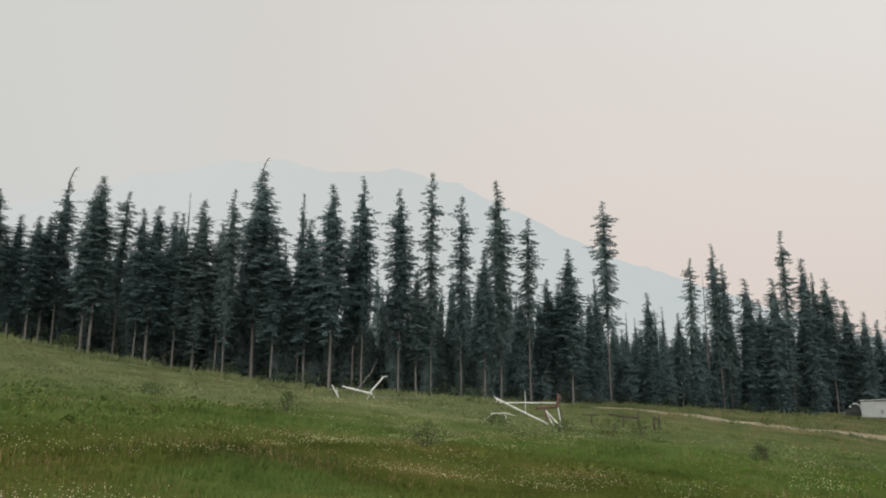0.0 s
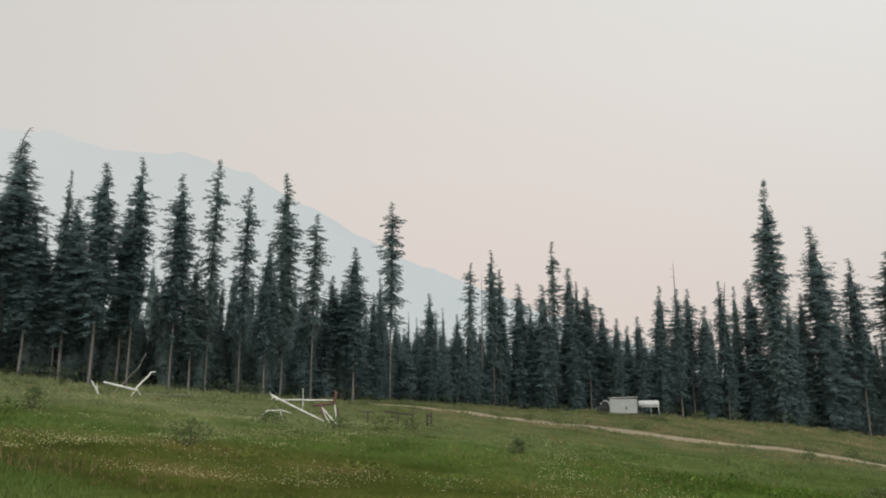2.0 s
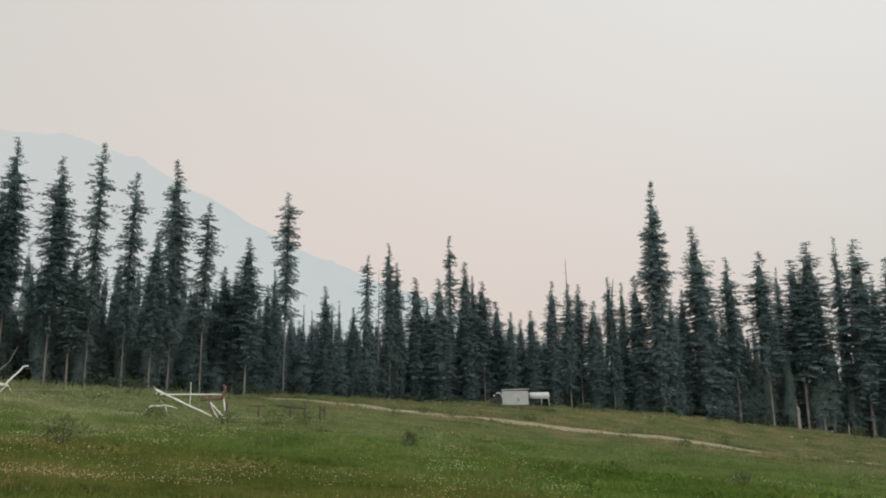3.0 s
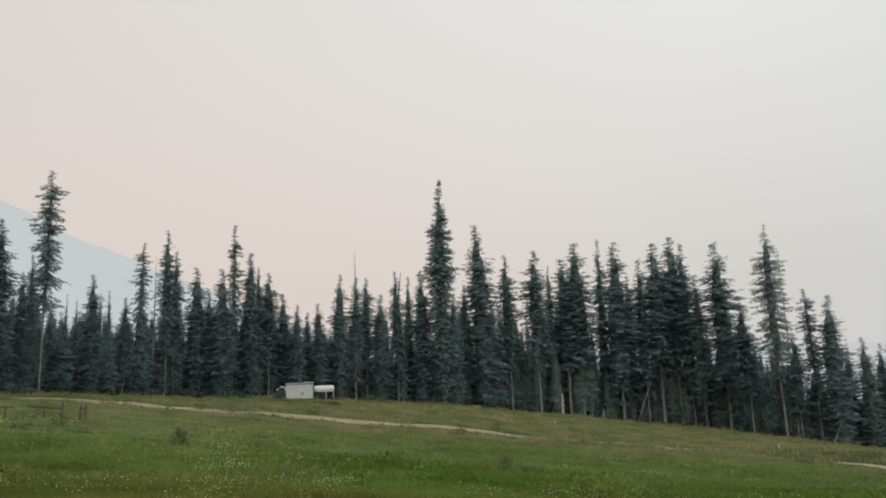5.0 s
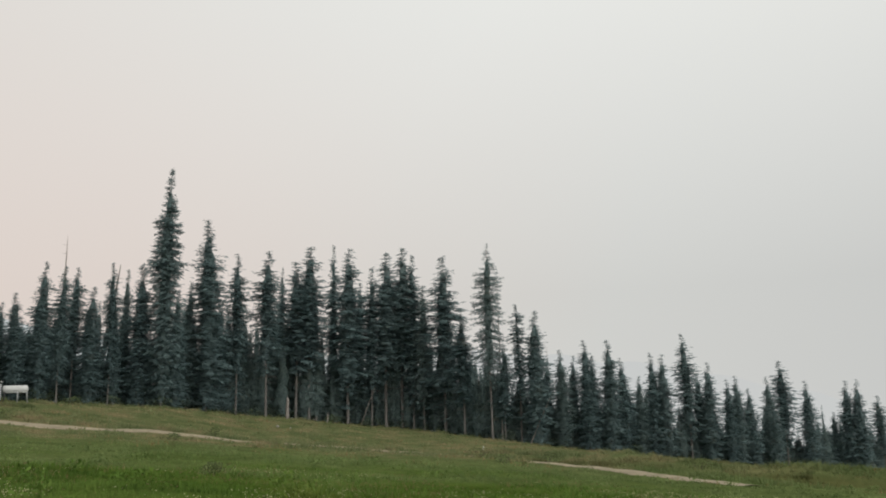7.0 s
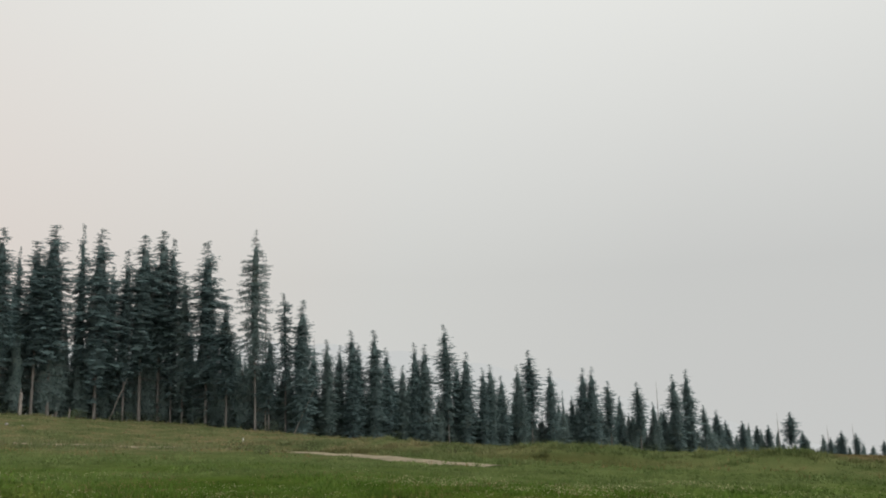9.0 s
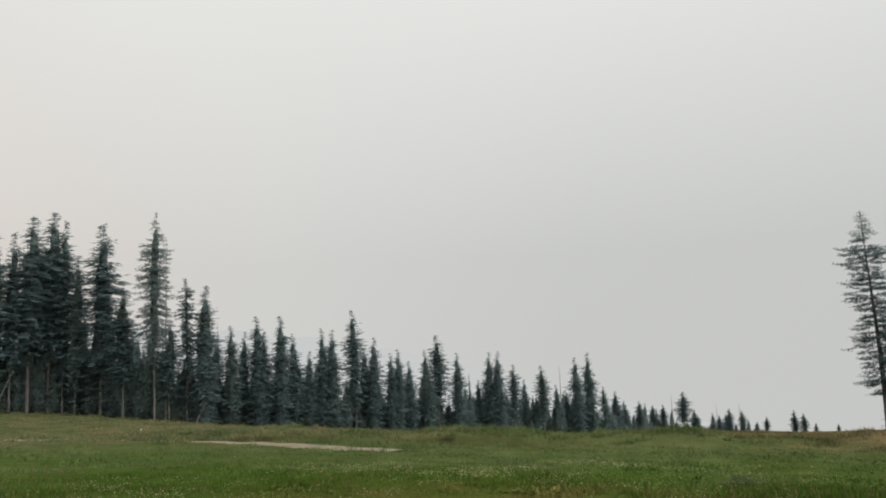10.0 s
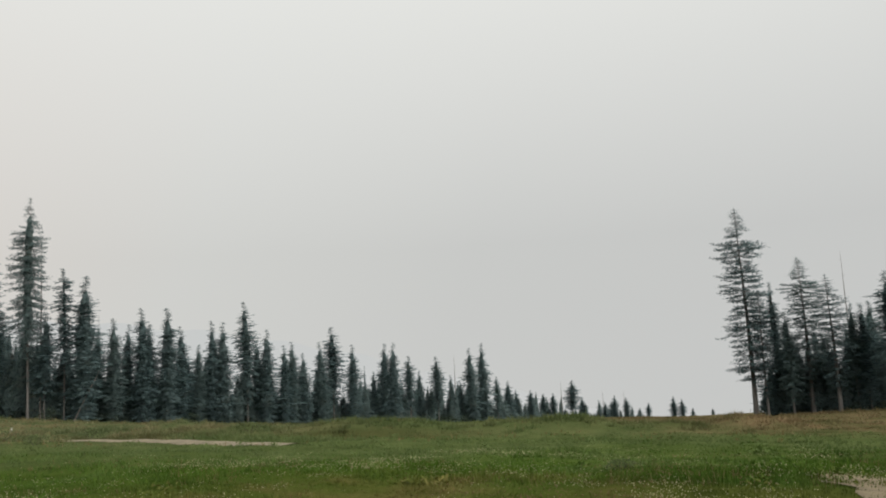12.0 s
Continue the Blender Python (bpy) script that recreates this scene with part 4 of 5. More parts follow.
def grass(name, n, near, far, tall, width, blades, seed, label, mat="grass", drift=None):
    rng = np.random.default_rng(seed)
    az = rng.uniform(-130, 40, n)
    d = near + (far - near) * rng.uniform(0, 1, n) ** 1.25
    x, y = polar(az, d)
    keep = off_track(x, y, 0.8) & (d < np.interp(az, BEARING, EDGE) + 3)
    if drift is not None:
        keep &= patches(x, y, drift) > rng.uniform(0.1, 0.7, n)
    x, y, d = x[keep], y[keep], d[keep]
    h = tall * (0.75 + 0.35 * np.clip(patches(x, y, 1.0), -1, 1)) * rng.uniform(0.6, 1.3, len(x))
    x, y, h, d = (np.repeat(q, blades) for q in (x, y, h, d))
    n = len(x)
    x, y = x + rng.normal(0, tall * 0.28, n), y + rng.normal(0, tall * 0.28, n)
    z = land(x, y) - 0.02
    h = h * rng.uniform(0.55, 1.15, n)
    a, lean = rng.uniform(0, 2 * np.pi, n), rng.uniform(0.05, 0.55, n) * h
    wa, w = rng.uniform(0, np.pi, n), width * rng.uniform(0.6, 1.4, n)
    base = np.stack([x, y, z], -1)
    off = np.stack([np.cos(wa) * w, np.sin(wa) * w, np.zeros(n)], -1)
    tip = base + np.stack([np.cos(a) * lean, np.sin(a) * lean, h], -1)
    vv = np.stack([base - off, base + off, tip], 1).reshape(-1, 3)
    ob = new(name, tri_mesh(name, vv, np.arange(3 * n).reshape(-1, 3), [M[mat]]))
    return tagged(ob, label, "grass", kind="stuff")


grass("near_grass", 52000, 7.5, 26, 0.14, 0.013, 4, 31, "short green meadow grass with dry stalks")
grass("meadow_grass", 50000, 20, 70, 0.17, 0.028, 4, 32, "uneven green meadow grass")
grass("far_grass", 34000, 60, 150, 0.24, 0.07, 3, 33, "distant green meadow grass before the woods")
grass("dry_stalks", 16000, 8, 30, 0.24, 0.007, 3, 34, "thin brown dry stalks standing in the near meadow", "straw", 2.0)
grass("dry_tussocks", 9000, 44, 110, 0.34, 0.03, 3, 35, "brown dry grass tussocks before the woods", "straw", 5.0)

# rank tussocks along the track, its far bank and the foot of the woods
def tussock(rng, n, spread, tall, width):
    """n upright blades leaning out from a clump."""
    a, q = rng.uniform(0, 2 * np.pi, n), spread * rng.uniform(0, 1, n) ** 0.6
    base = np.stack([np.cos(a) * q, np.sin(a) * q, np.zeros(n)], -1)
    h = tall * rng.uniform(0.5, 1.15, n) * (1 - 0.55 * (q / spread) ** 2)
    tip = base + np.stack([np.cos(a) * h * 0.35, np.sin(a) * h * 0.35, h], -1) + rng.normal(0, 0.05, (n, 3))
    wa = rng.uniform(0, np.pi, n)
    off = np.stack([np.cos(wa), np.sin(wa), np.zeros(n)], -1) * (width * rng.uniform(0.6, 1.4, n))[:, None]
    return np.stack([base - off, base + off, tip], 1).reshape(-1, 3), np.arange(3 * n).reshape(-1, 3)


tus_rng = np.random.default_rng(61)
vs, ts, nv = [], [], 0
for k in range(1500):
    az = tus_rng.uniform(-125, 34)
    edge = float(np.interp(az, BEARING, EDGE))
    tall = tus_rng.uniform(0.25, 0.6)
    if k % 4 == 0:
        i = int(tus_rng.integers(1, len(track_line) - 1))
        p, q = track_line[i], track_line[i + 1] - track_line[i - 1]
        q = np.array([-q[1], q[0]]) / np.hypot(*q)
        if q @ p < 0:
            q = -q
        closed_over = -67 < math.degrees(math.atan2(-p[0], p[1])) < -46
        # across the overgrown stretch, else on the far side only
        x, y = p + q * (tus_rng.uniform(-3, 3) if closed_over else tus_rng.uniform(2.2, 5.5))
    elif k % 4 == 1:
        y = tus_rng.uniform(-30, 34)
        x = 62 + 0.1 * y + tus_rng.normal(0, 2.0)
    else:
        x, y = polar(az, min(edge, 130) - tus_rng.uniform(-0.5, 6))
    lv, lt = tussock(tus_rng, 60, tus_rng.uniform(0.4, 1.3), tall, 0.035)
    vs.append(lv + (float(x), float(y), float(land(x, y)) - 0.04))
    ts.append(lt + nv)
    nv += len(lv)
tussocks = new("rank_tussocks", tri_mesh("rank_tussocks", np.concatenate(vs), np.concatenate(ts), [M["grass"]]))
tagged(tussocks, "rank grass tussocks on the bank and at the woods' foot", "grass", kind="stuff")


def flower_heads(name, n, near, far, seed, mat, size, rise, label, level, sweep=(-130, 40)):
    rng = np.random.default_rng(seed)
    az, d = rng.uniform(*sweep, n), near + (far - near) * rng.uniform(0, 1, n) ** 1.5
    x, y = polar(az, d)
    # drifts with ragged rims, thinning out to both sides
    mid, half = sum(sweep) / 2, (sweep[1] - sweep[0]) / 2
    fade = 0.9 * np.clip((np.abs(az - mid) / half - 0.6) / 0.4, 0, 1)
    keep = (patches(x, y, 4.0 + seed % 3) > rng.uniform(level - 0.75, level + 0.55, n) + fade * (half < 80)) & off_track(x, y, 1.7)
    x, y, d = x[keep], y[keep], d[keep]
    n = len(x)
    z = land(x, y) + rise * rng.uniform(0.6, 1.2, n)
    s = size * rng.uniform(0.6, 1.5, n) * (1 + d / 60)
    shape = np.array([[1, 0, 0], [-0.5, 0.86, 0], [-0.5, -0.86, 0], [0, 0, 0.9], [0, 0, -0.7]])
    vv = (np.stack([x, y, z], -1)[:, None] + shape[None] * s[:, None, None]).reshape(-1, 3)
    tri = np.array([[0, 1, 3], [1, 2, 3], [2, 0, 3], [1, 0, 4], [2, 1, 4], [0, 2, 4]])
    tt = (np.arange(n)[:, None, None] * 5 + tri[None]).reshape(-1, 3)
    return tagged(new(name, tri_mesh(name, vv, tt, [mat])), label, "wildflowers", kind="stuff")


flower_heads("pale_flowers", 60000, 8, 30, 41, M["petals"], 0.0078, 0.19, "small cream-white wildflower heads in the grass", 0.95)
flower_heads("clover_flowers", 34000, 15, 46, 45, M["petals"], 0.007, 0.15, "drifts of cream-white clover in the upper meadow", 0.95, (-30, 30))
flower_heads("daisies", 60000, 9, 34, 46, M["petals"], 0.0075, 0.2, "small white daisies in the lower meadow", 0.85, (-128, -55))
flower_heads("seed_heads", 50000, 8, 32, 42, M["stalks"], 0.011, 0.18, "red-brown dry seed heads among the grass", 0.85)

flower_heads("yellow_flowers", 60000, 17, 44, 43, M["golden"], 0.010, 0.17, "drifts of pale yellow blooms in the upper meadow", 1.3, (-34, 20))

SHRUBS = [
    (-6.0, 30.6, 0.50, 0.75), (-0.4, 21.0, 0.65, 0.62), (10.4, 26.4, 0.42, 0.55), (5.2, 34.0, 0.75, 0.6),
    (7.6, 36.5, 0.9, 0.75), (9.4, 38.0, 0.8, 0.6), (-11.5, 31.0, 0.8, 0.5), (2.2, 33.4, 0.7, 0.5), (18.5, 19.2, 0.55, 0.38), (57.5, 24.0, 1.0, 0.8),
    (60.0, 13.0, 1.3, 0.8), (66, 4.0, 1.6, 0.8), (24.0, 58.0, 0.7, 0.6), (34.0, 58.0, 0.9, 0.6), (48.0, 50.5, 0.9, 0.7), (-24.0, 49.0, 1.2, 1.0), (-28.0, 47.5, 1.3, 0.9),
    (42.0, 78.0, 1.1, 0.9), (52.0, 76.0, 1.2, 0.9), (23.3, -5.8, 0.7, 0.3), (51.0, 26.8, 1.7, 0.7), (46.8, 22.6, 0.9, 0.55), (92.0, 72.4, 1.5, 1.3), (38.0, 44.0, 0.9, 0.5), (26.0, 57.2, 1.1, 0.5),
]
for i, (x, y, r, h) in enumerate(SHRUBS):
    bush = thing("willow_shrub", pose(x, y, float(land(x, y)) - 0.03), "low grey-green willow shrub growing in meadow grass", "shrub", "shrubs in the meadow")
    lv, lt = leaf_cloud(np.random.default_rng(200 + i), 420, (r * 1.25, r * 1.1, h), 0.10 + 0.04 * h)
    part("leaves", tri_mesh("leaves", lv, lt, [M["shrub"]]), bush)
    sv, sf = [], []
    rs = random.Random(i)
    for k in range(7):
        a = rs.uniform(0, 6.28)
        tv, tf = tube([(0.05 * math.cos(a), 0.05 * math.sin(a), -0.05), (r * 0.6 * math.cos(a), r * 0.6 * math.sin(a), h * 0.8)], [0.014, 0.006], 4)
        o = len(sv)
        sv += tv
        sf += [tuple(q + o for q in face) for face in tf]
    part("stems", mesh_from("stems", sv, sf, [M["post"]]), bush)

# ---- fallen timber ----
def facing(x, y, turn=0.0):
    """A pose on the ground whose x axis runs square to the line of sight."""
    return pose(x, y, float(land(x, y)), 0, 0, math.degrees(math.atan2(-x, y)) + turn)


frame_ob = thing("collapsed_pole_frame", facing(4.16, 37.77), "collapsed frame of bleached poles with rotten red-brown joint in grass", "log structure")
pole("top_rail", [(-1.45, 0.1, 1.13), (1.3, 0.0, 1.10)], [0.036, 0.03], M["log"], frame_ob, "pale straight top rail", wobble=0.012, seed=1)
pole("long_pole", [(-1.62, -0.25, 1.34), (0.85, -0.55, 0.12)], [0.042, 0.034], M["log"], frame_ob, "long bleached pole sloping to the ground", wobble=0.014, seed=2)
pole("leg", [(0.75, -0.35, 0.75), (1.5, -0.5, -0.05)], [0.034, 0.03], M["log"], frame_ob, wobble=0.012, seed=3)
pole("leg", [(0.62, 0.3, 1.0), (1.12, -0.2, 0.02)], [0.034, 0.028], M["log"], frame_ob, wobble=0.012, seed=4)
pole("leg", [(1.3, 0.35, 1.12), (1.52, 0.3, -0.05)], [0.034, 0.034], M["log"], frame_ob, wobble=0.02, seed=5)
pole("knob", [(1.25, 0, 0.95), (1.36, 0, 1.18), (1.40, 0, 1.42), (1.33, 0, 1.55)], [0.06, 0.075, 0.065, 0.03], M["rust_wood"], frame_ob, "rotten red-brown stump end", wobble=0.02, seed=6)
pole("cross_piece", [(0.3, 0.2, 0.86), (1.35, 0.15, 0.95)], [0.06, 0.06], M["rust_wood"], frame_ob, "red-brown cross piece", wobble=0.02, seed=7)
pole("cross_piece", [(0.65, -0.1, 1.0), (0.85, -0.2, 0.25)], [0.06, 0.05], M["rust_wood"], frame_ob, "red-brown upright", wobble=0.02, seed=8)
pole("branch_stub", [(-1.62, -0.25, 1.34), (-1.7, -0.3, 1.48)], [0.03, 0.012], M["log"], frame_ob, sides=6)
pole("branch_stub", [(-1.5, -0.25, 1.28), (-1.6, -0.4, 1.12)], [0.03, 0.012], M["log"], frame_ob, sides=6)

twig_ob = thing("fallen_branch", facing(3.01, 38.48), "grey bent fallen branch lying in grass", "branch")
pole("limb", [(-1.0, 0, 0.1), (-0.6, 0.1, 0.42), (0.1, 0.1, 0.46), (0.55, 0, 0.3)], [0.02, 0.03, 0.03, 0.015], M["log"], twig_ob, wobble=0.02, seed=9, sides=6)
pole("limb", [(0.0, 0.1, 0.45), (0.15, 0.2, 0.0)], [0.025, 0.02], M["log"], twig_ob, sides=6)

log_ob = thing("fallen_log", facing(-4.67, 45.25), "bleached forked fallen log propped above the grass", "log")
pole("stem", [(-1.15, 0, 0.72), (0.52, -0.1, 0.32)], [0.05, 0.068], M["log"], log_ob, wobble=0.02, seed=11)
pole("fork", [(0.40, -0.1, 0.32), (0.85, 0.1, 0.85), (1.2, 0.15, 1.28), (1.42, 0.2, 1.33)], [0.06, 0.05, 0.046, 0.026], M["log"], log_ob, wobble=0.015, seed=12)
pole("root", [(0.55, -0.1, 0.4), (0.2, -0.25, -0.1)], [0.045, 0.03], M["log"], log_ob, wobble=0.01, seed=13)
pole("root", [(0.5, -0.1, 0.35), (0.8, 0.1, -0.05)], [0.06, 0.04], M["log"], log_ob, wobble=0.01, seed=14)
stub_ob = thing("broken_stump", facing(-6.11, 44.57), "splintered pale broken stump standing in grass", "stump")
pole("stump", [(0.22, 0, -0.1), (0.0, 0, 0.35), (-0.24, 0, 0.72)], [0.055, 0.055, 0.025], M["log"], stub_ob, wobble=0.015, seed=15)
pole("splinter", [(0.1, 0, 0.3), (0.05, 0.02, 0.55)], [0.04, 0.01], M["log"], stub_ob, sides=5)
lean_ob = thing("leaning_pole", facing(-4.87, 46.74), "thin grey dead stem leaning among the trees", "dead tree")
pole("stem", [(-0.75, 0, -0.1), (0.55, 1.0, 1.5), (0.95, 1.5, 2.4)], [0.022, 0.018, 0.01], M["dead"], lean_ob, wobble=0.02, seed=16, sides=6)
low_ob = thing("fallen_log", facing(-2.6, 47.0, 3), "thin grey log lying along the grass", "log")
pole("stem", [(-1.4, 0, 0.12), (1.5, 0, 0.06)], [0.03, 0.02], M["dead"], low_ob, wobble=0.015, seed=17)

stick_ob = thing("dead_sapling", facing(4.8, 45.7), "thin bleached dead sapling stem standing in grass", "dead tree")
pole("stem", [(0, 0, -0.2), (0.02, 0, 0.6), (0.0, 0, 1.3)], [0.035, 0.03, 0.018], M["log"], stick_ob, wobble=0.01, seed=18, sides=6)

# weathered low fence beside the track
FX, FY = 9.55, 41.8
fence = thing("fence", facing(FX, FY), "broken weathered brown wooden fence beside the track", "fence")
turn_f = math.atan2(-FX, FY)
for px, py, ph in ((-3.3, 0.2, 0.5), (-1.65, 0.1, 0.55), (0.0, 0.0, 0.55), (0.78, 0.1, 0.88), (1.58, 0.05, 0.78), (1.82, 0.1, 0.84)):
    wx, wy = FX + px * math.cos(turn_f) - py * math.sin(turn_f), FY + px * math.sin(turn_f) + py * math.cos(turn_f)
    dz = float(land(wx, wy)) - float(land(FX, FY))
    pole("post", [(px, py, dz - 0.25), (px + 0.02, py, dz + ph)], [0.055, 0.045], M["post"], fence, sides=7)
pole("rail", [(-0.75, 0.02, 0.66), (0.8, 0.08, 0.47)], [0.05, 0.045], M["post"], fence, wobble=0.012, seed=21, sides=7)
pole("rail", [(-2.15, 0.12, 0.66), (-1.25, 0.08, 0.62)], [0.03, 0.03], M["post"], fence, wobble=0.012, seed=22, sides=7)
pole("rail", [(1.55, 0.0, 0.42), (1.86, 0.05, 0.40)], [0.035, 0.035], M["post"], fence, sides=7)

# bleached fallen timber and stumps inside the right-hand woods
for x, y, tall, r in ((89.1, 78.9, 3.3, 0.22), (88.2, 78.2, 2.0, 0.09), (91.6, 73.2, 1.3, 0.1)):
    ob = thing("broken_stump", facing(x, y), "tall pale broken trunk stub at the woods' edge", "stump")
    pole("stump", [(0, 0, -0.3), (0.05, 0, tall * 0.6), (0.08, 0, tall * 0.92)], [r * 1.2, r, r * 0.8], M["dead"], ob, wobble=0.03, seed=int(tall * 10), sides=7)
    pole("splinter", [(0.05 - r * 0.3, 0, tall * 0.85), (0.1 - r * 0.3, 0, tall + 0.25)], [r * 0.5, 0.02], M["dead"], ob, sides=5)
for x, y, turn, lean, ln in ((101.0, 74.0, 0, 0.8, 6.0), (104.0, 46.0, 0, 1.0, 6.5), (96.0, 79.0, 20, 0.4, 5.0)):
    ob = thing("leaning_pole", facing(x, y, turn), "pale dead stem leaning against standing trees", "dead tree")
    pole("stem", [(0, 0, -0.2), (lean * ln * 0.25, 0.3, ln * 0.5), (lean * ln * 0.5, 0.5, ln)], [0.075, 0.06, 0.03], M["dead"], ob, wobble=0.04, seed=int(x), sides=6)

# ---- shed, tank and pickup before the woods ----
M["tank_white"] = plain("chalky_white_paint", (0.38, 0.40, 0.39), 0.6, 1.5, 0.12, relief=0)
M["panel"] = plain("dull_grey_panel", (0.27, 0.29, 0.285), 0.7, 1.2, 0.12, relief=0)
M["cab_paint"] = plain("dark_cab_paint", (0.03, 0.036, 0.034), 0.6, 1.5, 0.15, relief=0)
M["rubber"] = plain("worn_tyre_rubber", (0.025, 0.025, 0.026), 0.9, 8.0, 0.2)
M["steel"] = plain("dull_steel", (0.17, 0.17, 0.175), 0.5, 5.0, 0.2, metal=0.7)
M["chassis"] = plain("black_chassis", (0.03, 0.03, 0.032), 0.8, 5.0, 0.2)
m, nodes, links, b = material("dark_glass", 0.08)
b.inputs["Base Color"].default_value = (0.02, 0.025, 0.03, 1)
M["glass"] = m

YARD = facing(41.28, 73.14, -2)
yard_size = Matrix.Diagonal((0.81, 0.81, 0.71, 1))
shed = thing("storage_shed", YARD, "pale grey panelled shed with a white lean-to roof", "shed")
gas_tank = thing("storage_tank", YARD, "white cylindrical tank on a white leg stand beside the shed", "tank")
pickup = thing("pickup_truck", YARD @ pose(0, 2.0, 0), "dark pickup truck with a white pillar parked behind the shed", "pickup truck")


def wheel(x, y, parent):
    tv, tf = tube([(x, y - 0.14, 0.48), (x, y - 0.11, 0.48), (x, y + 0.11, 0.48), (x, y + 0.14, 0.48)], [0.42, 0.48, 0.48, 0.42], 24)
    w = part("wheel", mesh_from("tyre", tv, tf, [M["rubber"]], smooth=False), parent, "black rubber tyre")
    rv2, rf2 = tube([(x, y - 0.16, 0.48), (x, y - 0.145, 0.48)], [0.2, 0.26], 20)
    part("rim", mesh_from("rim", rv2, rf2, [M["chassis"]]), w)
    return w


# pickup: nose and cab stand clear of the shed, the bed behind it
bm = bmesh.new()
prof = [(-3.95, 0.55), (-3.98, 1.18), (-3.75, 1.32), (-3.2, 1.4), (-2.85, 2.05), (-1.75, 2.08), (-1.55, 1.35), (-1.55, 0.55)]
side_a = [bm.verts.new((px, -1.0, pz)) for px, pz in prof]
side_b = [bm.verts.new((px, 1.0, pz)) for px, pz in prof]
bm.faces.new(side_a[::-1])
bm.faces.new(side_b)
for i in range(len(prof)):
    j = (i + 1) % len(prof)
    bm.faces.new((side_a[i], side_a[j], side_b[j], side_b[i]))
bmesh.ops.recalc_face_normals(bm, faces=bm.faces)
bmesh.ops.bevel(bm, geom=bm.edges[:], offset=0.06, segments=2, affect="EDGES")
cab = part("cab", bm_mesh("cab", bm, M["cab_paint"], smooth=False), pickup, "dark bonneted cab")
pole("pillar", [(-3.1, -1.02, 2.02), (-2.8, -1.02, 2.14), (-2.45, -1.02, 2.06), (-2.22, -1.02, 1.7), (-2.12, -1.02, 1.1)], [0.07, 0.1, 0.12, 0.12, 0.1], M["tank_white"], cab, "white curved cab pillar", sides=8)
box("side_window", (0.5, 0.03, 0.4), (-2.7, -1.01, 1.68), M["glass"], cab, bevel=0.01)
box("door_handle", (0.14, 0.04, 0.04), (-2.3, -1.02, 1.25), M["steel"], cab, bevel=0.01)
box("bumper", (0.12, 2.0, 0.22), (-4.03, 0, 0.62), M["steel"], pickup, "dull steel bumper")
for hy in (-0.75, 0.75):
    box("headlight", (0.06, 0.24, 0.18), (-4.0, hy, 1.0), M["tank_white"], pickup, bevel=0.02)
box("mirror", (0.2, 0.1, 0.26), (-3.3, -1.2, 1.72), M["tank_white"], pickup, "white door mirror")
box("bed", (2.6, 1.9, 0.75), (-0.2, 0, 0.95), M["cab_paint"], pickup, bevel=0.05)
for wx in (-3.2, 0.2):
    for wy in (-0.9, 0.9):
        wheel(wx, wy, pickup)
# shed: panelled walls on skids, a roof that falls towards the pickup
body_ob = box("wall", (3.45, 2.2, 2.1), (-0.35, 0, 1.3), M["panel"], shed, "pale grey panelled walls", bevel=0.03)
box("skid", (3.5, 0.2, 0.3), (-0.35, -0.8, 0.15), M["chassis"], shed, "dark timber skid")
box("skid", (3.5, 0.2, 0.3), (-0.35, 0.8, 0.15), M["chassis"], shed, "dark timber skid")
for k in range(6):
    box("rib", (0.05, 0.03, 1.9), (-1.9 + k * 0.62, -1.112, 1.35), M["panel"], body_ob, bevel=0.008, segs=1)
box("hatch", (0.3, 0.03, 0.5), (0.05, -1.112, 1.0), M["steel"], body_ob, "grey steel hatch", bevel=0.01)
# a black band below the roof stands in for the eave's shadow
for name, size, z, mat_key, text in (("eave_gap", (3.42, 2.16, 0.14), 2.41, "chassis", "black band standing in for the shade below the roof"), ("roof", (3.65, 2.5, 0.09), 2.54, "tank_white", "white sheet roof")):
    roof_ob = box(name, size, (0, 0, 0), M[mat_key], shed, text, bevel=0.015)
    roof_ob.matrix_local = pose(-0.35, 0, z, 0, -1.6)
# tank and its stand
pts, rad = [], []
for k in range(7):
    a = k / 6 * math.pi / 2
    pts.append((1.62 - 0.2 * math.cos(a), 0, 1.6))
    rad.append(max(0.5 * math.sin(a), 0.01))
for k in range(7):
    a = k / 6 * math.pi / 2
    pts.append((3.95 + 0.2 * math.sin(a), 0, 1.6))
    rad.append(max(0.5 * math.cos(a), 0.01))
vs, fs = tube(pts, rad, 28)
shell_ob = part("shell", mesh_from("shell", vs, fs, [M["tank_white"]], smooth=True), gas_tank, "white domed tank shell")
for bx in (1.9, 2.75, 3.6):
    vs, fs = tube([(bx - 0.03, 0, 1.6), (bx + 0.03, 0, 1.6)], [0.512, 0.512], 28)
    part("band", mesh_from("band", vs, fs, [M["tank_white"]]), shell_ob)
vs, fs = tube([(2.75, 0, 2.05), (2.75, 0, 2.2)], [0.14, 0.14], 16)
part("valve_cap", mesh_from("valve_cap", vs, fs, [M["steel"]]), shell_ob, "dull steel valve cap")
for wy in (-0.42, 0.42):
    for x0, x1 in ((1.75, 1.65), (3.08, 3.06), (3.98, 4.12)):
        pole("leg", [(x0, wy, 1.3), (x1, wy * 1.15, -0.15)], [0.06, 0.055], M["panel"] if x0 > 2 else M["chassis"], gas_tank, sides=8)
    pole("stand_rail", [(1.7, wy, 1.2), (4.05, wy, 1.2)], [0.05, 0.05], M["tank_white"], gas_tank, sides=8)
for x0 in (1.75, 3.08, 3.98):
    pole("cross_bar", [(x0, -0.45, 1.16), (x0, 0.45, 1.16)], [0.045, 0.045], M["tank_white"], gas_tank, sides=8)
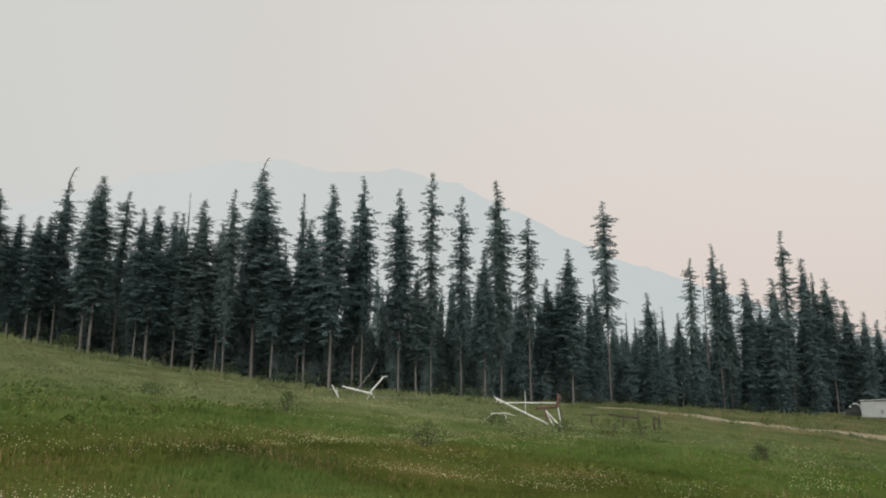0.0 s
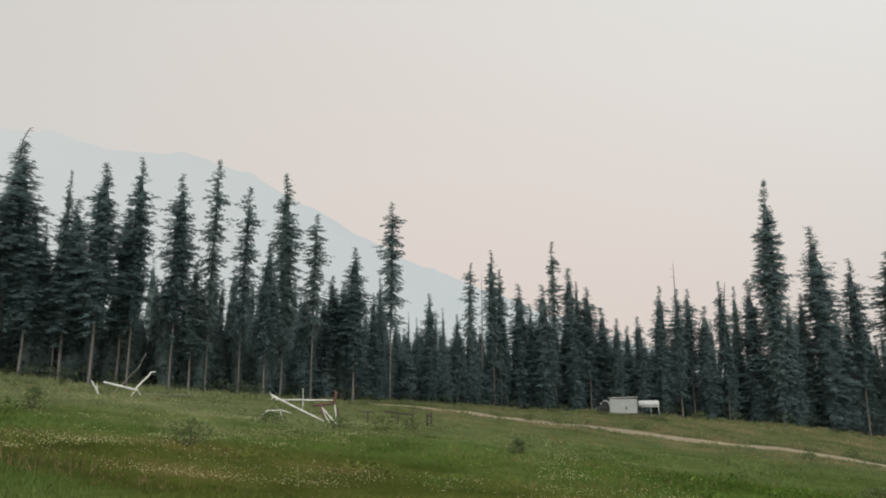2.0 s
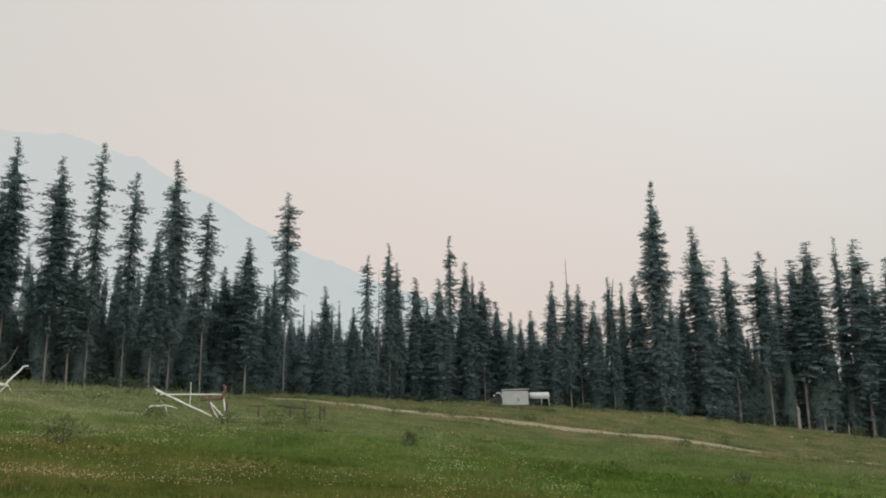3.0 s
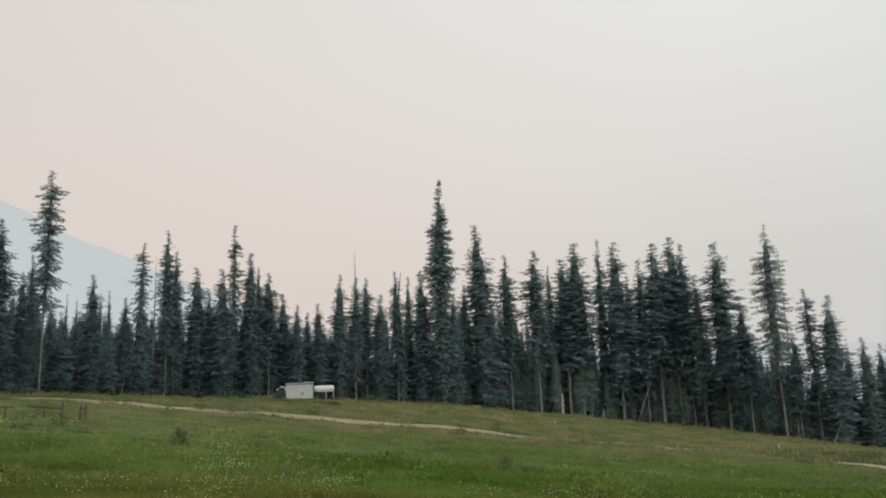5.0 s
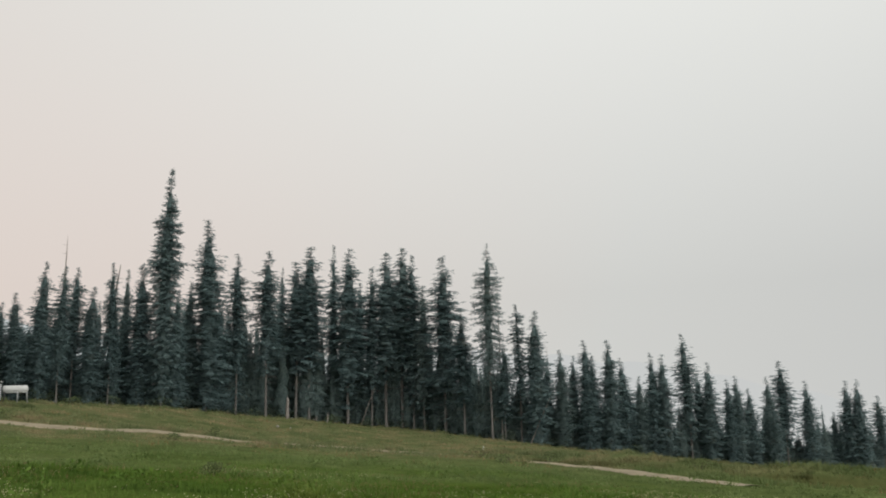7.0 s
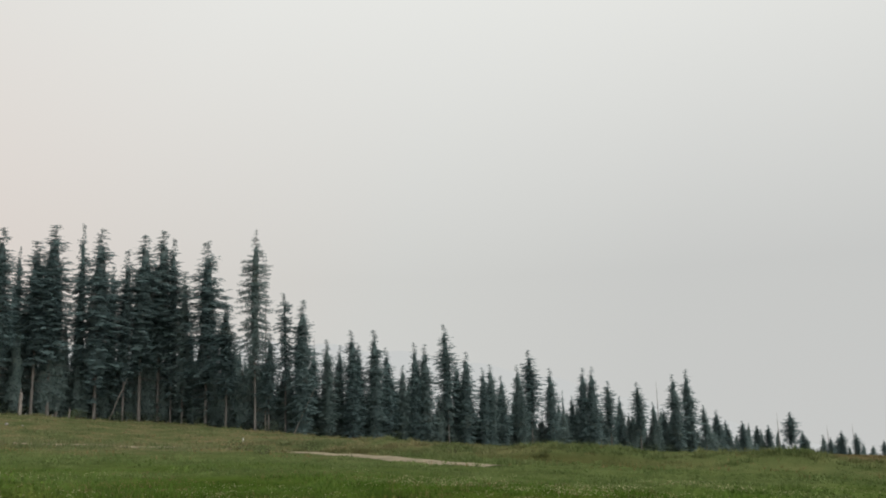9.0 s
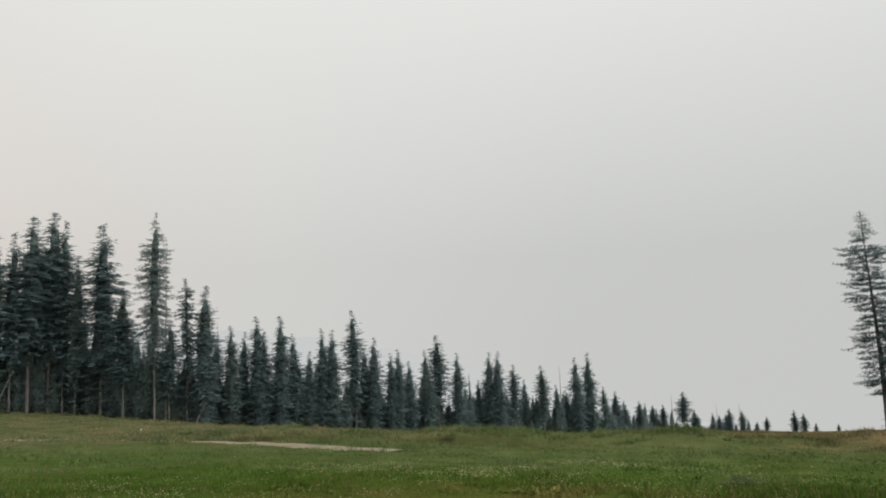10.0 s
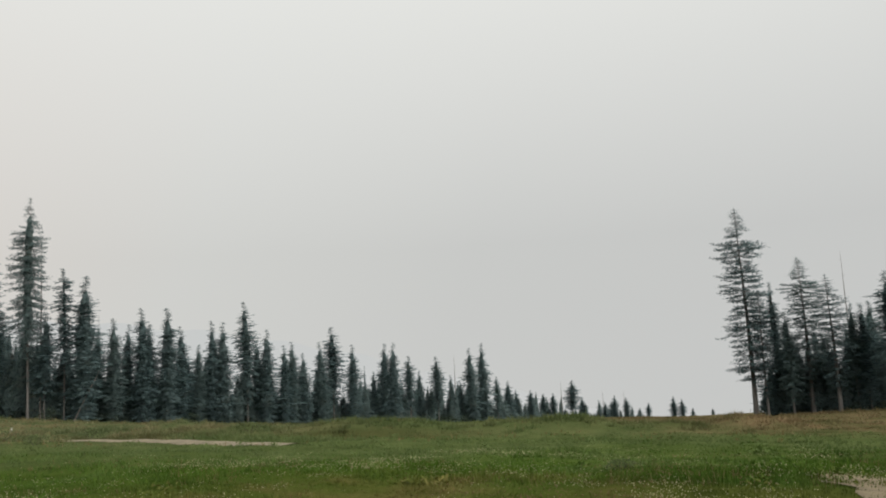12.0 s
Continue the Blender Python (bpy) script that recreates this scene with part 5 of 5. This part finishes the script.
for ob in (shed, gas_tank, pickup):
    ob.scale = (0.81, 0.81, 0.71)


# rank grass grown up before the shed
vs, ts, nv = [], [], 0
tuft_rng = np.random.default_rng(77)
for k in range(70):
    off = tuft_rng.uniform(-4.6, 4.6)
    x, y = (YARD @ yard_size @ Vector((off, -1.7 - tuft_rng.uniform(0, 1.6), 0))).xy
    lv, lt = tussock(tuft_rng, 70, 0.5, tuft_rng.uniform(0.3, 0.55), 0.03)
    vs.append(lv + (x, y, float(land(x, y)) - 0.03))
    ts.append(lt + nv)
    nv += len(lv)
rank = new("rank_grass", tri_mesh("rank_grass", np.concatenate(vs), np.concatenate(ts), [M["grass"]]))
tagged(rank, "rank grass tufts in front of the pale shed", "grass", kind="stuff")


# ---- small things ----
def rock(x, y, r, label, seed):
    rng = random.Random(seed)
    bm = bmesh.new()
    bmesh.ops.create_icosphere(bm, subdivisions=2, radius=r)
    for v in bm.verts:
        v.co *= rng.uniform(0.82, 1.12)
        v.co.z *= 0.65
    ob = new("rock", bm_mesh("rock", bm, M["rock"], smooth=False))
    ob.matrix_world = pose(x, y, float(land(x, y)) + r * 0.45)
    return tagged(ob, label, "rock")


rock(68.5, 62.0, 0.2, "small pale rock beside the dirt track", 1)
rock(69.8, 61.2, 0.12, "small pale rock beside the dirt track", 2)
rock(78.0, -7.0, 0.3, "weathered grey rock in meadow grass", 3)
stake = thing("marker_stake", facing(64.0, 33.0), "short pale wooden stake by the track", "stake")
pole("stake", [(0, 0, -0.2), (0.03, 0, 0.5)], [0.045, 0.035], M["log"], stake, sides=6)

# bare trodden soil at the walker's flank
pv, pf = [(0, 0, 0)], []
for k in range(28):
    a = 2 * math.pi * k / 28
    r = 2.5 * (1 + 0.22 * math.sin(3 * a + 1) + 0.12 * math.sin(7 * a))
    pv.append((math.cos(a) * r * 1.3, math.sin(a) * r * 0.8, 0))
pv = [(16.9 + x, -10.6 + y, float(land(16.9 + x, -10.6 + y)) + 0.06 - 0.016 * math.hypot(x, y)) for x, y, _ in pv]
pf = [(0, 1 + k, 1 + (k + 1) % 28) for k in range(28)]
soil_ob = new("bare_soil", mesh_from("bare_soil", pv, pf, [M["soil"]], smooth=True))
tagged(soil_ob, "patch of bare trodden soil in the meadow", "bare soil", kind="structure")
